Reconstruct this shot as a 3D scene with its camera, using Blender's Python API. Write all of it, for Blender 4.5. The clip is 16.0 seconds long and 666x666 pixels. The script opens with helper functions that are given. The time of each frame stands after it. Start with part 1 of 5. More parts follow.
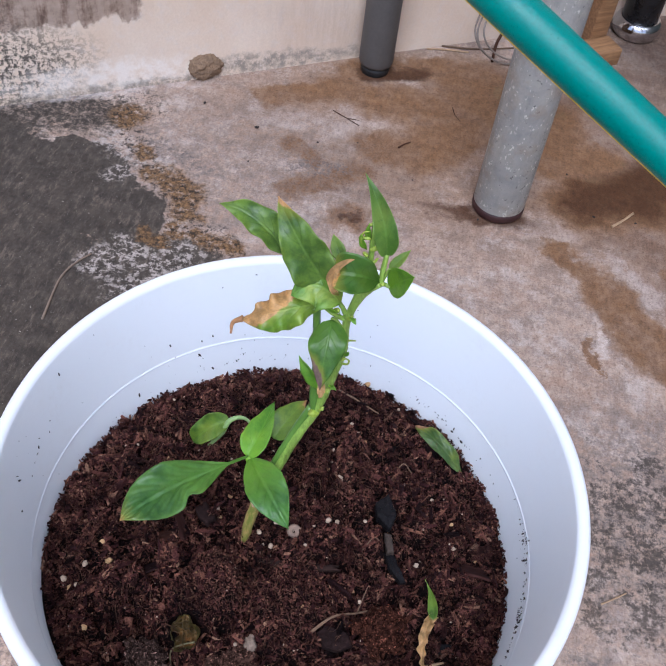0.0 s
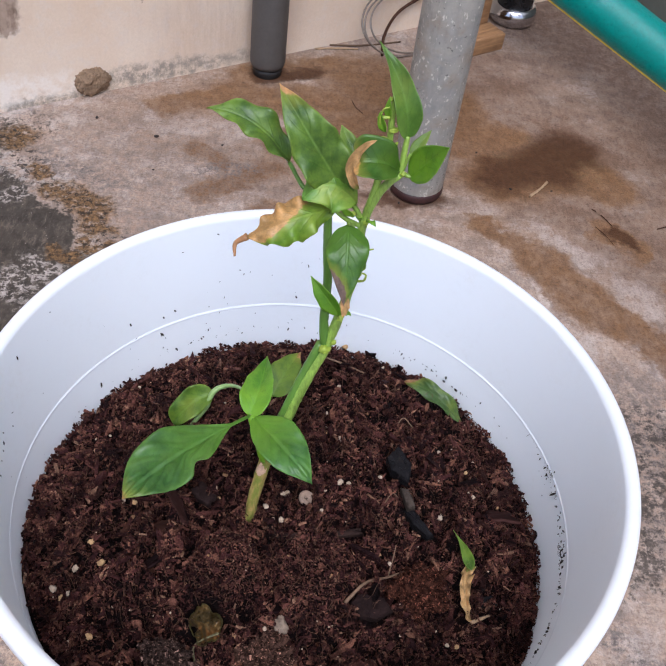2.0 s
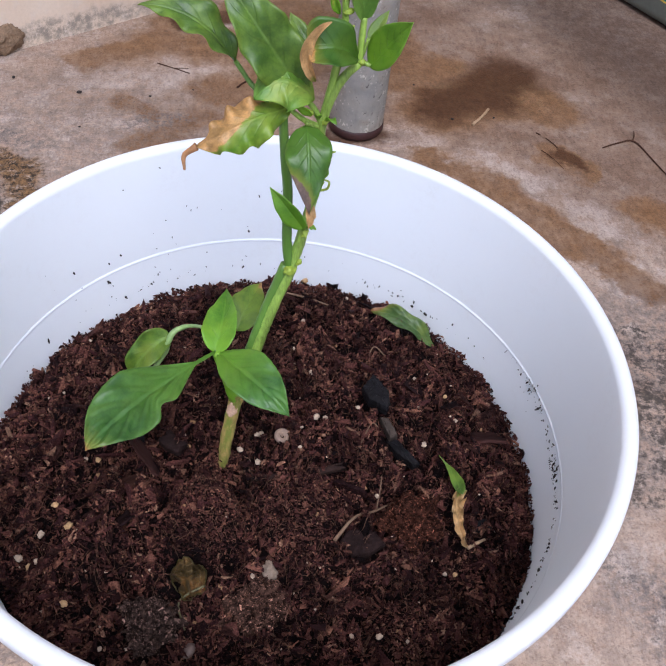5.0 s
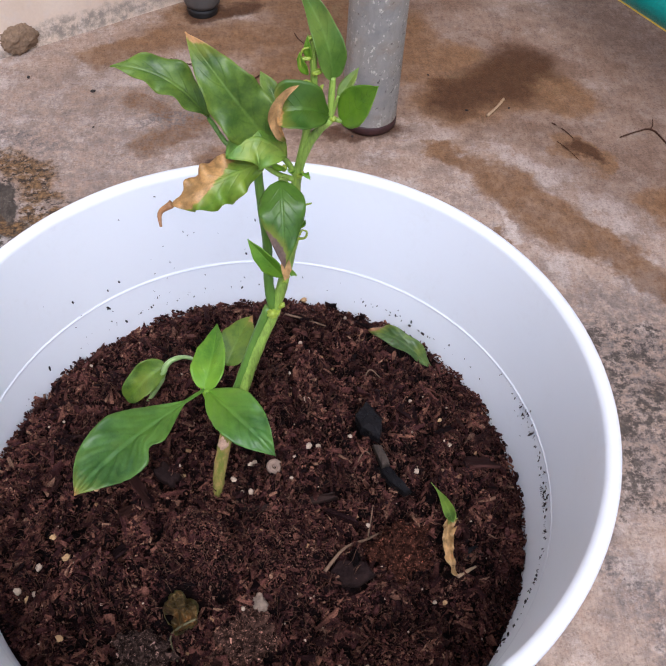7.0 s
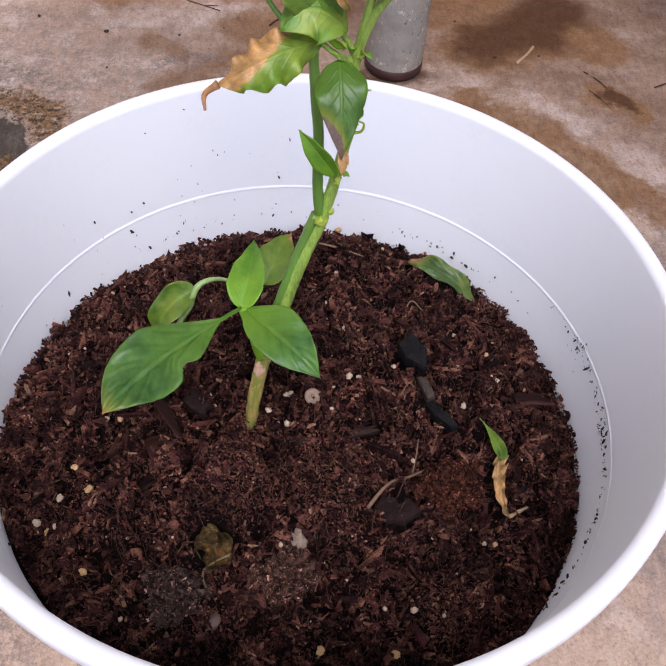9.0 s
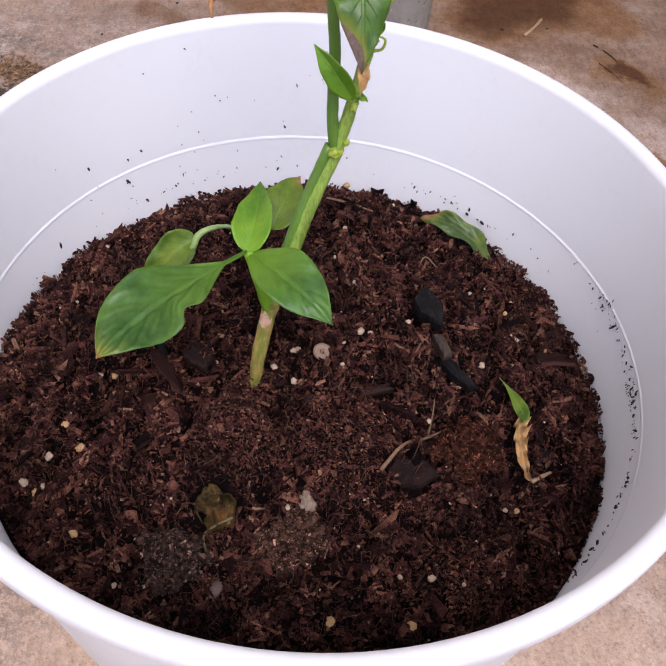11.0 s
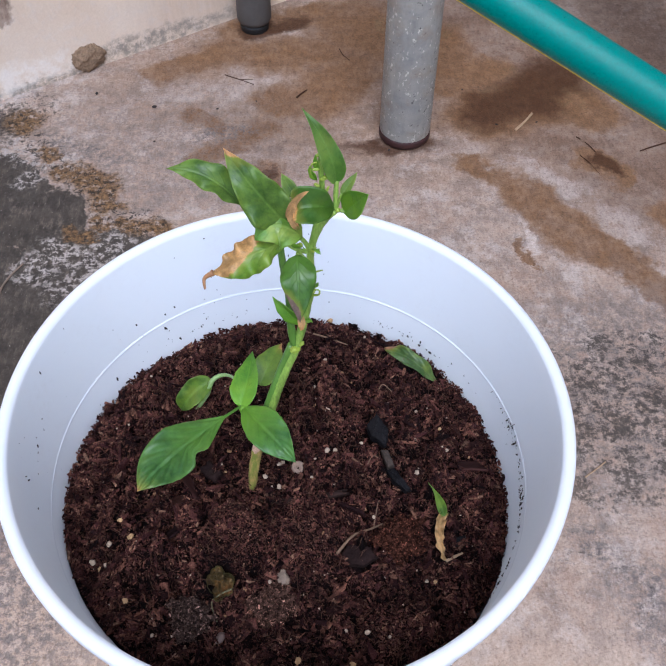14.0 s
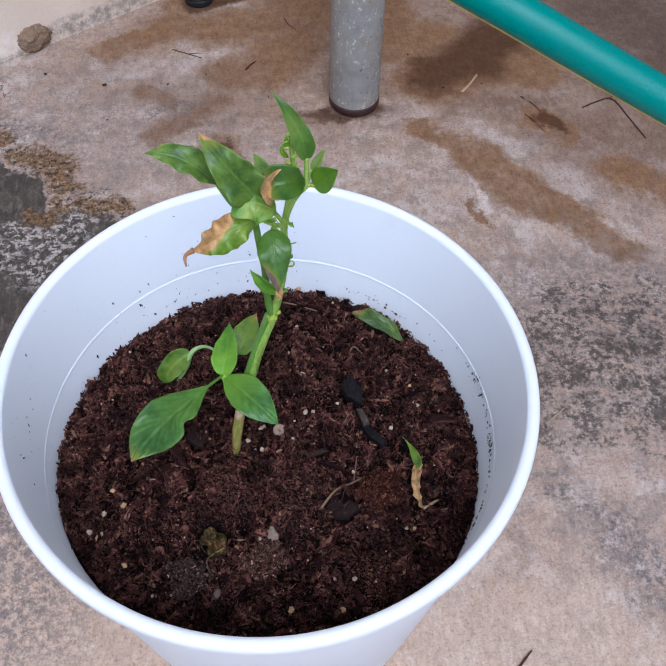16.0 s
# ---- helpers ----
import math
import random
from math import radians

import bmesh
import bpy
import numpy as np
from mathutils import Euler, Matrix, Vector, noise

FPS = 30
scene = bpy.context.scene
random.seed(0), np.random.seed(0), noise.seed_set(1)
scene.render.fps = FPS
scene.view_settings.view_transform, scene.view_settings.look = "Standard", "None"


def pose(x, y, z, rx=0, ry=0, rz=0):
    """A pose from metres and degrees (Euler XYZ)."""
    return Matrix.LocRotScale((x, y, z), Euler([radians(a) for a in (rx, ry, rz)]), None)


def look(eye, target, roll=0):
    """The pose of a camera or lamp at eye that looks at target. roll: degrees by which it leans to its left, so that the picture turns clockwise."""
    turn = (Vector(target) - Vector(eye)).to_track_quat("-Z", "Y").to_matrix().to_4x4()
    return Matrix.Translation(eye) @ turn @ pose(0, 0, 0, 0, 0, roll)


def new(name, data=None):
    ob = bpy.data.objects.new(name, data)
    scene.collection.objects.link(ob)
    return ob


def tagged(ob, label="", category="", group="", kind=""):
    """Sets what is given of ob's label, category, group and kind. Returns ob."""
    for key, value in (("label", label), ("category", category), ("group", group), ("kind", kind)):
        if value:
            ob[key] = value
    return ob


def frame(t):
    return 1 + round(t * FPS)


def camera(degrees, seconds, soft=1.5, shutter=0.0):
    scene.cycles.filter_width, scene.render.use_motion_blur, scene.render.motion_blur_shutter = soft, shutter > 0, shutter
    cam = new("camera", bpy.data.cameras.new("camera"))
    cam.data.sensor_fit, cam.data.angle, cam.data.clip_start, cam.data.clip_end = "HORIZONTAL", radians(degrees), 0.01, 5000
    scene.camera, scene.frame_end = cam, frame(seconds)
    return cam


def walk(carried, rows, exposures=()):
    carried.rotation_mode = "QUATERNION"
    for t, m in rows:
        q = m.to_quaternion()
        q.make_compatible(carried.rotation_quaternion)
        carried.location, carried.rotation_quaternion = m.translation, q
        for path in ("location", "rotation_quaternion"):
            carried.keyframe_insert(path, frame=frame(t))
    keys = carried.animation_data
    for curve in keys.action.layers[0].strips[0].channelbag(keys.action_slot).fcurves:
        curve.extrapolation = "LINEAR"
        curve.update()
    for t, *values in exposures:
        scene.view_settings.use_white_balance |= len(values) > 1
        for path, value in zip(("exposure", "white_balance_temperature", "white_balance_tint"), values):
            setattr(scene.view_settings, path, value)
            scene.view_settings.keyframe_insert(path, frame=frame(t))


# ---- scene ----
# ---- camera ----
cam = camera(39.720, 16.0, soft=1.5)
PATH = [
    (0, pose(0.0341, -0.2427, 0.6610, 39.998, -5.251, 11.735)),
    (0.5, pose(-0.0013, -0.2592, 0.6016, 40.374, -5.809, 7.909)),
    (1, pose(-0.0058, -0.2705, 0.5852, 41.330, -5.999, 4.990)),
    (1.5, pose(-0.0117, -0.2708, 0.5808, 42.618, -5.969, 2.917)),
    (2, pose(-0.0148, -0.2616, 0.5853, 44.346, -5.821, 1.184)),
    (2.5, pose(-0.0122, -0.2599, 0.5806, 45.843, -5.689, -0.330)),
    (3, pose(-0.0112, -0.2558, 0.5976, 47.827, -5.857, -1.729)),
    (3.5, pose(-0.0145, -0.2589, 0.5898, 47.658, -5.805, -2.851)),
    (4, pose(-0.0230, -0.2672, 0.5626, 46.371, -5.670, -3.933)),
    (4.5, pose(-0.0310, -0.2657, 0.5516, 44.808, -5.204, -4.827)),
    (4.7, pose(-0.0282, -0.2617, 0.5488, 43.937, -4.977, -5.159)),
    (6.8, pose(0.0004, -0.2356, 0.5772, 40.511, -2.704, -4.100)),
    (7, pose(-0.0010, -0.2361, 0.5753, 40.570, -2.718, -3.981)),
    (7.5, pose(-0.0073, -0.2391, 0.5574, 39.187, -2.614, -3.098)),
    (8, pose(-0.0157, -0.2468, 0.5516, 39.177, -2.822, -3.091)),
    (8.2, pose(-0.0158, -0.2443, 0.5465, 39.044, -2.893, -3.096)),
    (10.3, pose(-0.0230, -0.2294, 0.4983, 39.751, -3.809, -3.727)),
    (10.5, pose(-0.0209, -0.2300, 0.4903, 39.524, -3.794, -3.672)),
    (11, pose(-0.0234, -0.2314, 0.4996, 39.193, -3.884, -3.291)),
    (11.5, pose(-0.0133, -0.2276, 0.5499, 39.830, -2.265, -1.516)),
    (12, pose(-0.0072, -0.2325, 0.6079, 40.183, -1.579, -0.308)),
    (12.5, pose(0.0033, -0.2527, 0.6407, 40.580, -0.959, 0.670)),
    (13, pose(0.0051, -0.2607, 0.6473, 40.286, -0.662, 0.891)),
    (13.5, pose(0.0111, -0.2661, 0.6551, 39.583, -0.509, 0.233)),
    (14, pose(0.0160, -0.2709, 0.6677, 38.404, -0.521, -1.074)),
    (14.5, pose(0.0111, -0.2771, 0.6867, 37.543, -0.532, -2.366)),
    (15, pose(0.0049, -0.2809, 0.6797, 36.796, -0.664, -3.607)),
    (15.5, pose(-0.0007, -0.2834, 0.6800, 36.375, -0.816, -4.536)),
    (16, pose(0.0035, -0.2861, 0.6896, 36.274, -0.865, -5.451)),
]
EXPOSURES = [(0, 0.24, 5200, 14), (1.5, 0.24, 5320, 13), (2.5, 0.28, 5640, 14), (4.5, 0.24, 5460, 15), (8, 0.25, 5680, 18), (10.5, 0.22, 5980, 22), (11.2, 0.22, 5980, 22), (12.3, 0.25, 5480, 15), (16, 0.14, 5140, 12)]
walk(cam, PATH, EXPOSURES)

# ---- light: bright overcast sky with a soft, hazy sun ----
SUN_EL, SUN_AZ = radians(57), radians(177)  # azimuth clockwise from +y
world = bpy.data.worlds.new("sky")
scene.world = world
world.use_nodes = True
wn = world.node_tree.nodes
sky = wn.new("ShaderNodeTexSky")
sky.sky_type, sky.sun_disc = "NISHITA", False
sky.sun_elevation, sky.sun_rotation = SUN_EL, SUN_AZ
sky.dust_density, sky.air_density, sky.ozone_density = 4.0, 1.0, 0.6
world.node_tree.links.new(sky.outputs[0], wn["Background"].inputs[0])
wn["Background"].inputs[1].default_value = 0.132
sun_data = bpy.data.lights.new("sun", "SUN")
sun_data.energy, sun_data.angle, sun_data.color = 2.1, radians(32), (1.0, 0.97, 0.93)
sun = new("sun", sun_data)
sun.matrix_basis = look(Vector((math.sin(SUN_AZ) * math.cos(SUN_EL), math.cos(SUN_AZ) * math.cos(SUN_EL), math.sin(SUN_EL))) * 10, (0, 0, 0))


# ---- material helpers ----
class Tree:
    """A short way to write node trees."""

    def __init__(self, name):
        self.m = bpy.data.materials.new(name)
        self.m.use_nodes = True
        self.nt = self.m.node_tree
        self.bsdf = self.nt.nodes["Principled BSDF"]
        self.out = self.nt.nodes["Material Output"]

    def put(self, socket, value):
        if isinstance(value, bpy.types.NodeSocket):
            self.nt.links.new(value, socket)
        elif value is not None:
            if hasattr(socket.default_value, "__len__") and len(socket.default_value) == 4 and len(value) == 3:
                value = (*value, 1)
            socket.default_value = value

    def set(self, **kw):
        for k, v in kw.items():
            self.put(self.bsdf.inputs[k.replace("_", " ")], v)

    def coords(self, kind="Object"):
        return self.nt.nodes.new("ShaderNodeTexCoord").outputs[kind]

    def noise(self, vec, scale, detail=4, rough=0.6, out="Fac"):
        n = self.nt.nodes.new("ShaderNodeTexNoise")
        self.put(n.inputs["Vector"], vec)
        n.inputs["Scale"].default_value, n.inputs["Detail"].default_value, n.inputs["Roughness"].default_value = scale, detail, rough
        return n.outputs[0] if out == "Fac" else n.outputs[1]

    def voronoi(self, vec, scale, feature="F1", out="Distance"):
        n = self.nt.nodes.new("ShaderNodeTexVoronoi")
        n.feature = feature
        self.put(n.inputs["Vector"], vec)
        n.inputs["Scale"].default_value = scale
        return n.outputs[out]

    def math(self, op, a, b=0.0, c=0.0, clamp=False):
        n = self.nt.nodes.new("ShaderNodeMath")
        n.operation, n.use_clamp = op, clamp
        for s, v in zip(n.inputs, (a, b, c)):
            self.put(s, v)
        return n.outputs[0]

    def vec(self, op, a, b=None, scale=None):
        n = self.nt.nodes.new("ShaderNodeVectorMath")
        n.operation = op
        self.put(n.inputs[0], a)
        if b is not None:
            self.put(n.inputs[1], b)
        if scale is not None:
            self.put(n.inputs["Scale"], scale)
        return n.outputs["Value" if op == "LENGTH" else "Vector"]

    def split(self, v):
        n = self.nt.nodes.new("ShaderNodeSeparateXYZ")
        self.put(n.inputs[0], v)
        return n.outputs

    def range(self, v, a, b, lo=0.0, hi=1.0, smooth=False):
        n = self.nt.nodes.new("ShaderNodeMapRange")
        n.interpolation_type = "SMOOTHSTEP" if smooth else "LINEAR"
        for s, x in zip(n.inputs, (v, a, b, lo, hi)):
            self.put(s, x)
        return n.outputs[0]

    def mix(self, f, a, b, mode="MIX"):
        n = self.nt.nodes.new("ShaderNodeMix")
        n.data_type, n.blend_type = "RGBA", mode
        self.put(n.inputs[0], f)
        self.put(n.inputs[6], a)
        self.put(n.inputs[7], b)
        return n.outputs[2]

    def ramp(self, f, *stops):
        n = self.nt.nodes.new("ShaderNodeValToRGB")
        self.put(n.inputs[0], f)
        el = n.color_ramp.elements
        while len(el) < len(stops):
            el.new(0.5)
        for e, (p, c) in zip(el, stops):
            e.position, e.color = p, (*c, 1)
        return n.outputs[0]

    def along(self, v, x, y, turn, size):
        """How far v lies from (x, y) along a direction of the floor, in units of size."""
        n = self.nt.nodes.new("ShaderNodeVectorMath")
        n.operation = "DOT_PRODUCT"
        self.put(n.inputs[0], v)
        c, k = math.cos(turn) / size, math.sin(turn) / size
        n.inputs[1].default_value = (c, k, 0)
        return self.math("SUBTRACT", n.outputs["Value"], x * c + y * k)

    def falloff(self, a, b, edge):
        return self.range(self.math("MULTIPLY_ADD", a, a, self.math("MULTIPLY", b, b)), (1 + edge) ** 2, (1 - edge) ** 2, smooth=True)

    def blob(self, v, x, y, rx, ry, turn=0, edge=0.35):
        """1 inside an ellipse at (x, y), falling to 0 over its soft edge."""
        return self.falloff(self.along(v, x, y, radians(turn), rx), self.along(v, x, y, radians(turn) + math.pi / 2, ry), edge)

    def stroke(self, v, x0, y0, x1, y1, r, edge=0.3):
        """1 inside a rounded streak from (x0, y0) to (x1, y1), falling to 0 over its soft edge."""
        x, y, turn = (x0 + x1) / 2, (y0 + y1) / 2, math.atan2(y1 - y0, x1 - x0)
        a = self.math("SUBTRACT", self.math("ABSOLUTE", self.along(v, x, y, turn, r)), math.hypot(x1 - x0, y1 - y0) / 2 / r)
        return self.falloff(self.math("MAXIMUM", a, 0.0), self.along(v, x, y, turn + math.pi / 2, r), edge)

    def strokes(self, v, rows, edge=0.3):
        return self.most(*(self.stroke(v, *row, edge) for row in rows))

    def most(self, *masks):
        m = masks[0]
        for k in masks[1:]:
            m = self.math("MAXIMUM", m, k)
        return m

    def bump(self, height, strength=0.5, dist=0.001):
        n = self.nt.nodes.new("ShaderNodeBump")
        n.inputs["Strength"].default_value, n.inputs["Distance"].default_value = strength, dist
        self.put(n.inputs["Height"], height)
        self.put(self.bsdf.inputs["Normal"], n.outputs[0])

    def random(self, island=False):
        if island:
            return self.nt.nodes.new("ShaderNodeNewGeometry").outputs["Random Per Island"]
        return self.nt.nodes.new("ShaderNodeObjectInfo").outputs["Random"]

    def translucent(self, amount, colour):
        t = self.nt.nodes.new("ShaderNodeBsdfTranslucent")
        self.put(t.inputs[0], colour)
        m = self.nt.nodes.new("ShaderNodeMixShader")
        self.put(m.inputs[0], amount)
        self.nt.links.new(self.bsdf.outputs[0], m.inputs[1])
        self.nt.links.new(t.outputs[0], m.inputs[2])
        self.nt.links.new(m.outputs[0], self.out.inputs[0])


DAMP = ((0.181, 0.493, 0.234, 0.451, 0.014), (0.234, 0.451, 0.263, 0.405, 0.025), (0.263, 0.405, 0.286, 0.373, 0.026), (0.286, 0.373, 0.322, 0.349, 0.021), (0.322, 0.349, 0.364, 0.293, 0.018), (0.388, 0.410, 0.46, 0.36, 0.022),
        (0.215, 0.580, 0.284, 0.605, 0.046), (0.284, 0.615, 0.343, 0.575, 0.030), (0.317, 0.500, 0.345, 0.470, 0.017), (0.221, 0.367, 0.230, 0.343, 0.006))
DAMP_BACK = ((-0.175, 0.649, -0.101, 0.695, 0.015), (-0.101, 0.695, -0.038, 0.690, 0.024), (-0.038, 0.689, 0.02, 0.697, 0.033), (-0.028, 0.605, 0.02, 0.590, 0.024), (0.02, 0.60, 0.06, 0.66, 0.035), (0.06, 0.76, 0.16, 0.70, 0.05), (-0.09, 0.735, 0.03, 0.79, 0.018),
             (-0.120, 0.579, -0.095, 0.551, 0.012), (-0.106, 0.499, -0.074, 0.519, 0.015), (-0.074, 0.519, -0.041, 0.549, 0.016), (-0.036, 0.479, -0.030, 0.476, 0.016), (0.16, 0.64, 0.22, 0.66, 0.03))
PALE = ((0.163, 0.519, 0.196, 0.518, 0.010), (0.241, 0.495, 0.270, 0.473, 0.006), (0.270, 0.473, 0.288, 0.446, 0.008), (0.323, 0.412, 0.340, 0.387, 0.013), (0.231, 0.403, 0.238, 0.366, 0.005), (-0.14, 0.62, -0.02, 0.655, 0.014), (-0.08, 0.605, -0.05, 0.625, 0.015))
RUST = ((-0.306, 0.562, -0.306, 0.556, 0.019), (-0.281, 0.517, -0.27, 0.505, 0.008), (-0.246, 0.478, -0.223, 0.469, 0.014), (-0.223, 0.469, -0.198, 0.434, 0.016), (-0.231, 0.393, -0.205, 0.389, 0.009), (-0.170, 0.395, -0.140, 0.391, 0.010), (-0.205, 0.41, -0.185, 0.40, 0.006))
LICHEN = ((-0.262, 0.335, -0.242, 0.361, 0.015), (-0.242, 0.361, -0.212, 0.350, 0.018), (-0.212, 0.352, -0.186, 0.371, 0.015), (-0.215, 0.32, -0.17, 0.33, 0.02), (-0.290, 0.469, -0.280, 0.474, 0.010), (-0.315, 0.52, -0.25, 0.49, 0.012))
MOULD = ((0.258, 0.180, 0.266, 0.198, 0.011), (0.250, 0.173, 0.285, 0.222, 0.013), (0.293, 0.151, 0.36, 0.150, 0.014), (0.255, 0.150, 0.280, 0.130, 0.015), (0.231, 0.104, 0.245, 0.10, 0.012), (0.30, 0.21, 0.38, 0.19, 0.022), (0.33, 0.11, 0.40, 0.08, 0.03))


def concrete_floor():
    t = Tree("concrete_floor")
    p = t.coords()
    half = (0.5, 0.5, 0.5)
    big = t.vec("SCALE", t.vec("SUBTRACT", t.noise(p, 26, 5, 0.65, "Color"), half), scale=0.062)
    small = t.vec("SCALE", t.vec("SUBTRACT", t.noise(p, 110, 4, 0.7, "Color"), half), scale=0.016)
    q = t.vec("ADD", t.vec("ADD", p, big), small)
    brush = t.noise(t.vec("MULTIPLY", p, (1, 0.35, 1)), 240, 4, 0.7)
    grain, sandy, fine, cloud = t.noise(p, 460, 3, 0.7), t.noise(p, 230, 3, 0.75), t.noise(p, 1100, 2, 0.6), t.noise(p, 12, 6, 0.65)
    mottle, clump = t.noise(p, 75, 6, 0.75), t.noise(p, 34, 5, 0.7)
    col = t.mix(t.range(cloud, 0.35, 0.65), (0.325, 0.226, 0.165), (0.40, 0.302, 0.232))
    col = t.mix(t.range(mottle, 0.42, 0.68), col, (0.46, 0.37, 0.295))
    col = t.mix(t.range(t.noise(p, 160, 5, 0.8), 0.60, 0.70, 0, 0.6), col, (0.20, 0.155, 0.13))
    col = t.mix(t.range(clump, 0.52, 0.66, 0, 0.5), col, (0.29, 0.215, 0.175))
    # worn and grimy blotches
    worn, grime = t.noise(p, 21, 10, 0.78), t.noise(t.vec("ADD", p, (3.1, 1.7, 0.0)), 30, 10, 0.80)
    col = t.mix(t.range(grime, 0.47, 0.57, 0, 0.70), col, (0.225, 0.180, 0.152))
    col = t.mix(t.range(worn, 0.51, 0.59, 0, 0.65), col, (0.50, 0.43, 0.375))
    # warm sandy floor close to the bucket
    sand = t.most(t.blob(q, -0.16, -0.14, 0.22, 0.17, 0), t.blob(q, 0.1, -0.18, 0.24, 0.15, 0))
    col = t.mix(t.math("MULTIPLY", sand, 0.6), col, (0.52, 0.39, 0.285))
    # pale, worn places
    pale = t.most(t.strokes(q, PALE, 0.6), t.range(t.math("MULTIPLY", clump, mottle), 0.31, 0.40, 0, 0.5))
    col = t.mix(t.math("MULTIPLY", pale, t.range(mottle, 0.3, 0.55)), col, (0.51, 0.43, 0.37))
    # brown damp stains with darker hearts, and a dark ellipse at the steel pipe's foot
    damp = t.most(t.strokes(q, DAMP, 0.32), t.strokes(q, DAMP_BACK, 0.45))
    wash = t.math("MULTIPLY", t.range(cloud, 0.40, 0.56, 0.35, 1.0), t.blob(q, 0.08, 0.64, 0.27, 0.14, -10, 0.6))
    brown = t.mix(t.range(mottle, 0.35, 0.65), (0.135, 0.068, 0.027), (0.225, 0.122, 0.054))
    col = t.mix(t.math("MULTIPLY", wash, 0.62), col, brown)
    # broad brown wash on the right, with the corner's shade painted into it
    wash_shade = t.most(t.blob(q, 0.34, 0.62, 0.15, 0.13, -35, 0.5), t.blob(q, 0.44, 0.50, 0.15, 0.13, 0, 0.5), t.blob(q, 0.2, 0.79, 0.14, 0.07, 25, 0.5))
    col = t.mix(t.math("MULTIPLY", wash_shade, t.range(cloud, 0.35, 0.6, 0.42, 0.80)), col, (0.135, 0.076, 0.044))
    col = t.mix(t.math("MULTIPLY", damp, t.range(clump, 0.35, 0.6, 0.97, 0.74)), col, brown, "DARKEN")
    heart = t.most(t.stroke(q, 0.215, 0.582, 0.270, 0.604, 0.029, 0.7), t.stroke(q, 0.250, 0.602, 0.302, 0.640, 0.030, 0.6), t.stroke(q, 0.326, 0.495, 0.338, 0.474, 0.008, 0.7), t.stroke(q, -0.06, 0.735, 0.0, 0.765, 0.012, 0.7), t.stroke(q, -0.034, 0.482, -0.028, 0.478, 0.005, 0.7), t.blob(q, 0.1, 0.52, 0.05, 0.012, 5, 0.7))
    col = t.mix(t.math("MULTIPLY", heart, t.range(mottle, 0.3, 0.6, 1.0, 0.84)), col, (0.060, 0.024, 0.008))
    # grimy damp strip along the bin's foot
    seep = t.most(t.stroke(q, 0.345, 0.985, 0.56, 0.63, 0.070, 0.8), t.blob(q, 0.33, 0.95, 0.09, 0.07, 0, 0.6))
    col = t.mix(t.math("MULTIPLY", seep, t.range(mottle, 0.3, 0.6, 0.92, 0.70)), col, (0.098, 0.058, 0.038))
    # grey weathering
    grey = t.most(t.blob(q, 0.232, 0.05, 0.016, 0.012, -50, 0.8), t.stroke(q, 0.262, 0.011, 0.30, -0.06, 0.022, 0.8), t.blob(q, 0.32, 0.19, 0.11, 0.08, 0, 0.8), t.stroke(q, -0.105, 0.535, -0.06, 0.55, 0.012, 0.8), t.stroke(q, -0.27, 0.53, -0.2, 0.50, 0.015, 0.8), t.blob(q, -0.23, 0.05, 0.09, 0.12, 0, 0.7), t.math("MULTIPLY", t.blob(q, -0.17, 0.51, 0.13, 0.09, 20, 0.8), 0.55))
    col = t.mix(t.math("MULTIPLY", grey, t.range(t.noise(p, 150, 5, 0.8), 0.42, 0.56, 0, 0.88)), col, (0.150, 0.128, 0.117))
    # black mould, broken up and clotted
    zone = t.most(t.strokes(q, MOULD, 0.9), t.blob(q, 0.32, 0.16, 0.13, 0.085, 0, 0.95), t.math("MULTIPLY", t.stroke(q, 0.22, 0.05, 0.30, -0.05, 0.03, 0.9), 0.55))
    clot = t.math("ADD", t.math("MULTIPLY", t.noise(p, 150, 6, 0.82), 0.5), t.math("MULTIPLY", t.noise(p, 42, 5, 0.72), 0.5))
    mould = t.range(t.math("SUBTRACT", clot, t.range(zone, 0, 1, 0.22, 0.0)), 0.462, 0.535)
    mould = t.math("MULTIPLY", mould, t.range(zone, 0.02, 0.2))
    col = t.mix(t.math("MULTIPLY", mould, 0.78), col, t.mix(grain, (0.018, 0.015, 0.011), (0.062, 0.048, 0.035)))
    # dark algae field beside the wall
    algae = t.most(t.blob(q, -0.47, 0.32, 0.17, 0.21, -12, 0.09), t.blob(q, -0.37, 0.22, 0.12, 0.22, 0, 0.12), t.blob(q, -0.325, 0.44, 0.065, 0.078, 20, 0.14), t.blob(q, -0.262, 0.405, 0.045, 0.045, -30, 0.3), t.math("MULTIPLY", t.blob(q, -0.205, 0.35, 0.085, 0.05, -20, 0.35), 0.85), t.math("MULTIPLY", t.blob(q, -0.235, 0.30, 0.07, 0.08, -30, 0.4), 0.9))
    algae = t.most(algae, t.math("MULTIPLY", t.stroke(q, -0.45, 0.53, -0.335, 0.560, 0.035, 0.7), 0.62))
    algae = t.range(t.math("ADD", algae, t.math("MULTIPLY", t.math("SUBTRACT", t.noise(p, 130, 6, 0.8), 0.5), 1.3)), 0.38, 0.66)
    scratch = t.noise(t.vec("MULTIPLY", p, (1, 0.3, 1)), 170, 6, 0.8)
    dark = t.mix(t.range(mottle, 0.35, 0.68), (0.022, 0.0195, 0.016), (0.068, 0.058, 0.046))
    dark = t.mix(t.range(scratch, 0.50, 0.64, 0, 0.8), dark, (0.150, 0.122, 0.096))
    dark = t.mix(t.range(grime, 0.44, 0.60, 0, 0.75), dark, (0.030, 0.025, 0.019))
    dark = t.mix(t.range(t.noise(p, 38, 5, 0.75), 0.47, 0.62, 0, 0.4), dark, (0.080, 0.066, 0.051))
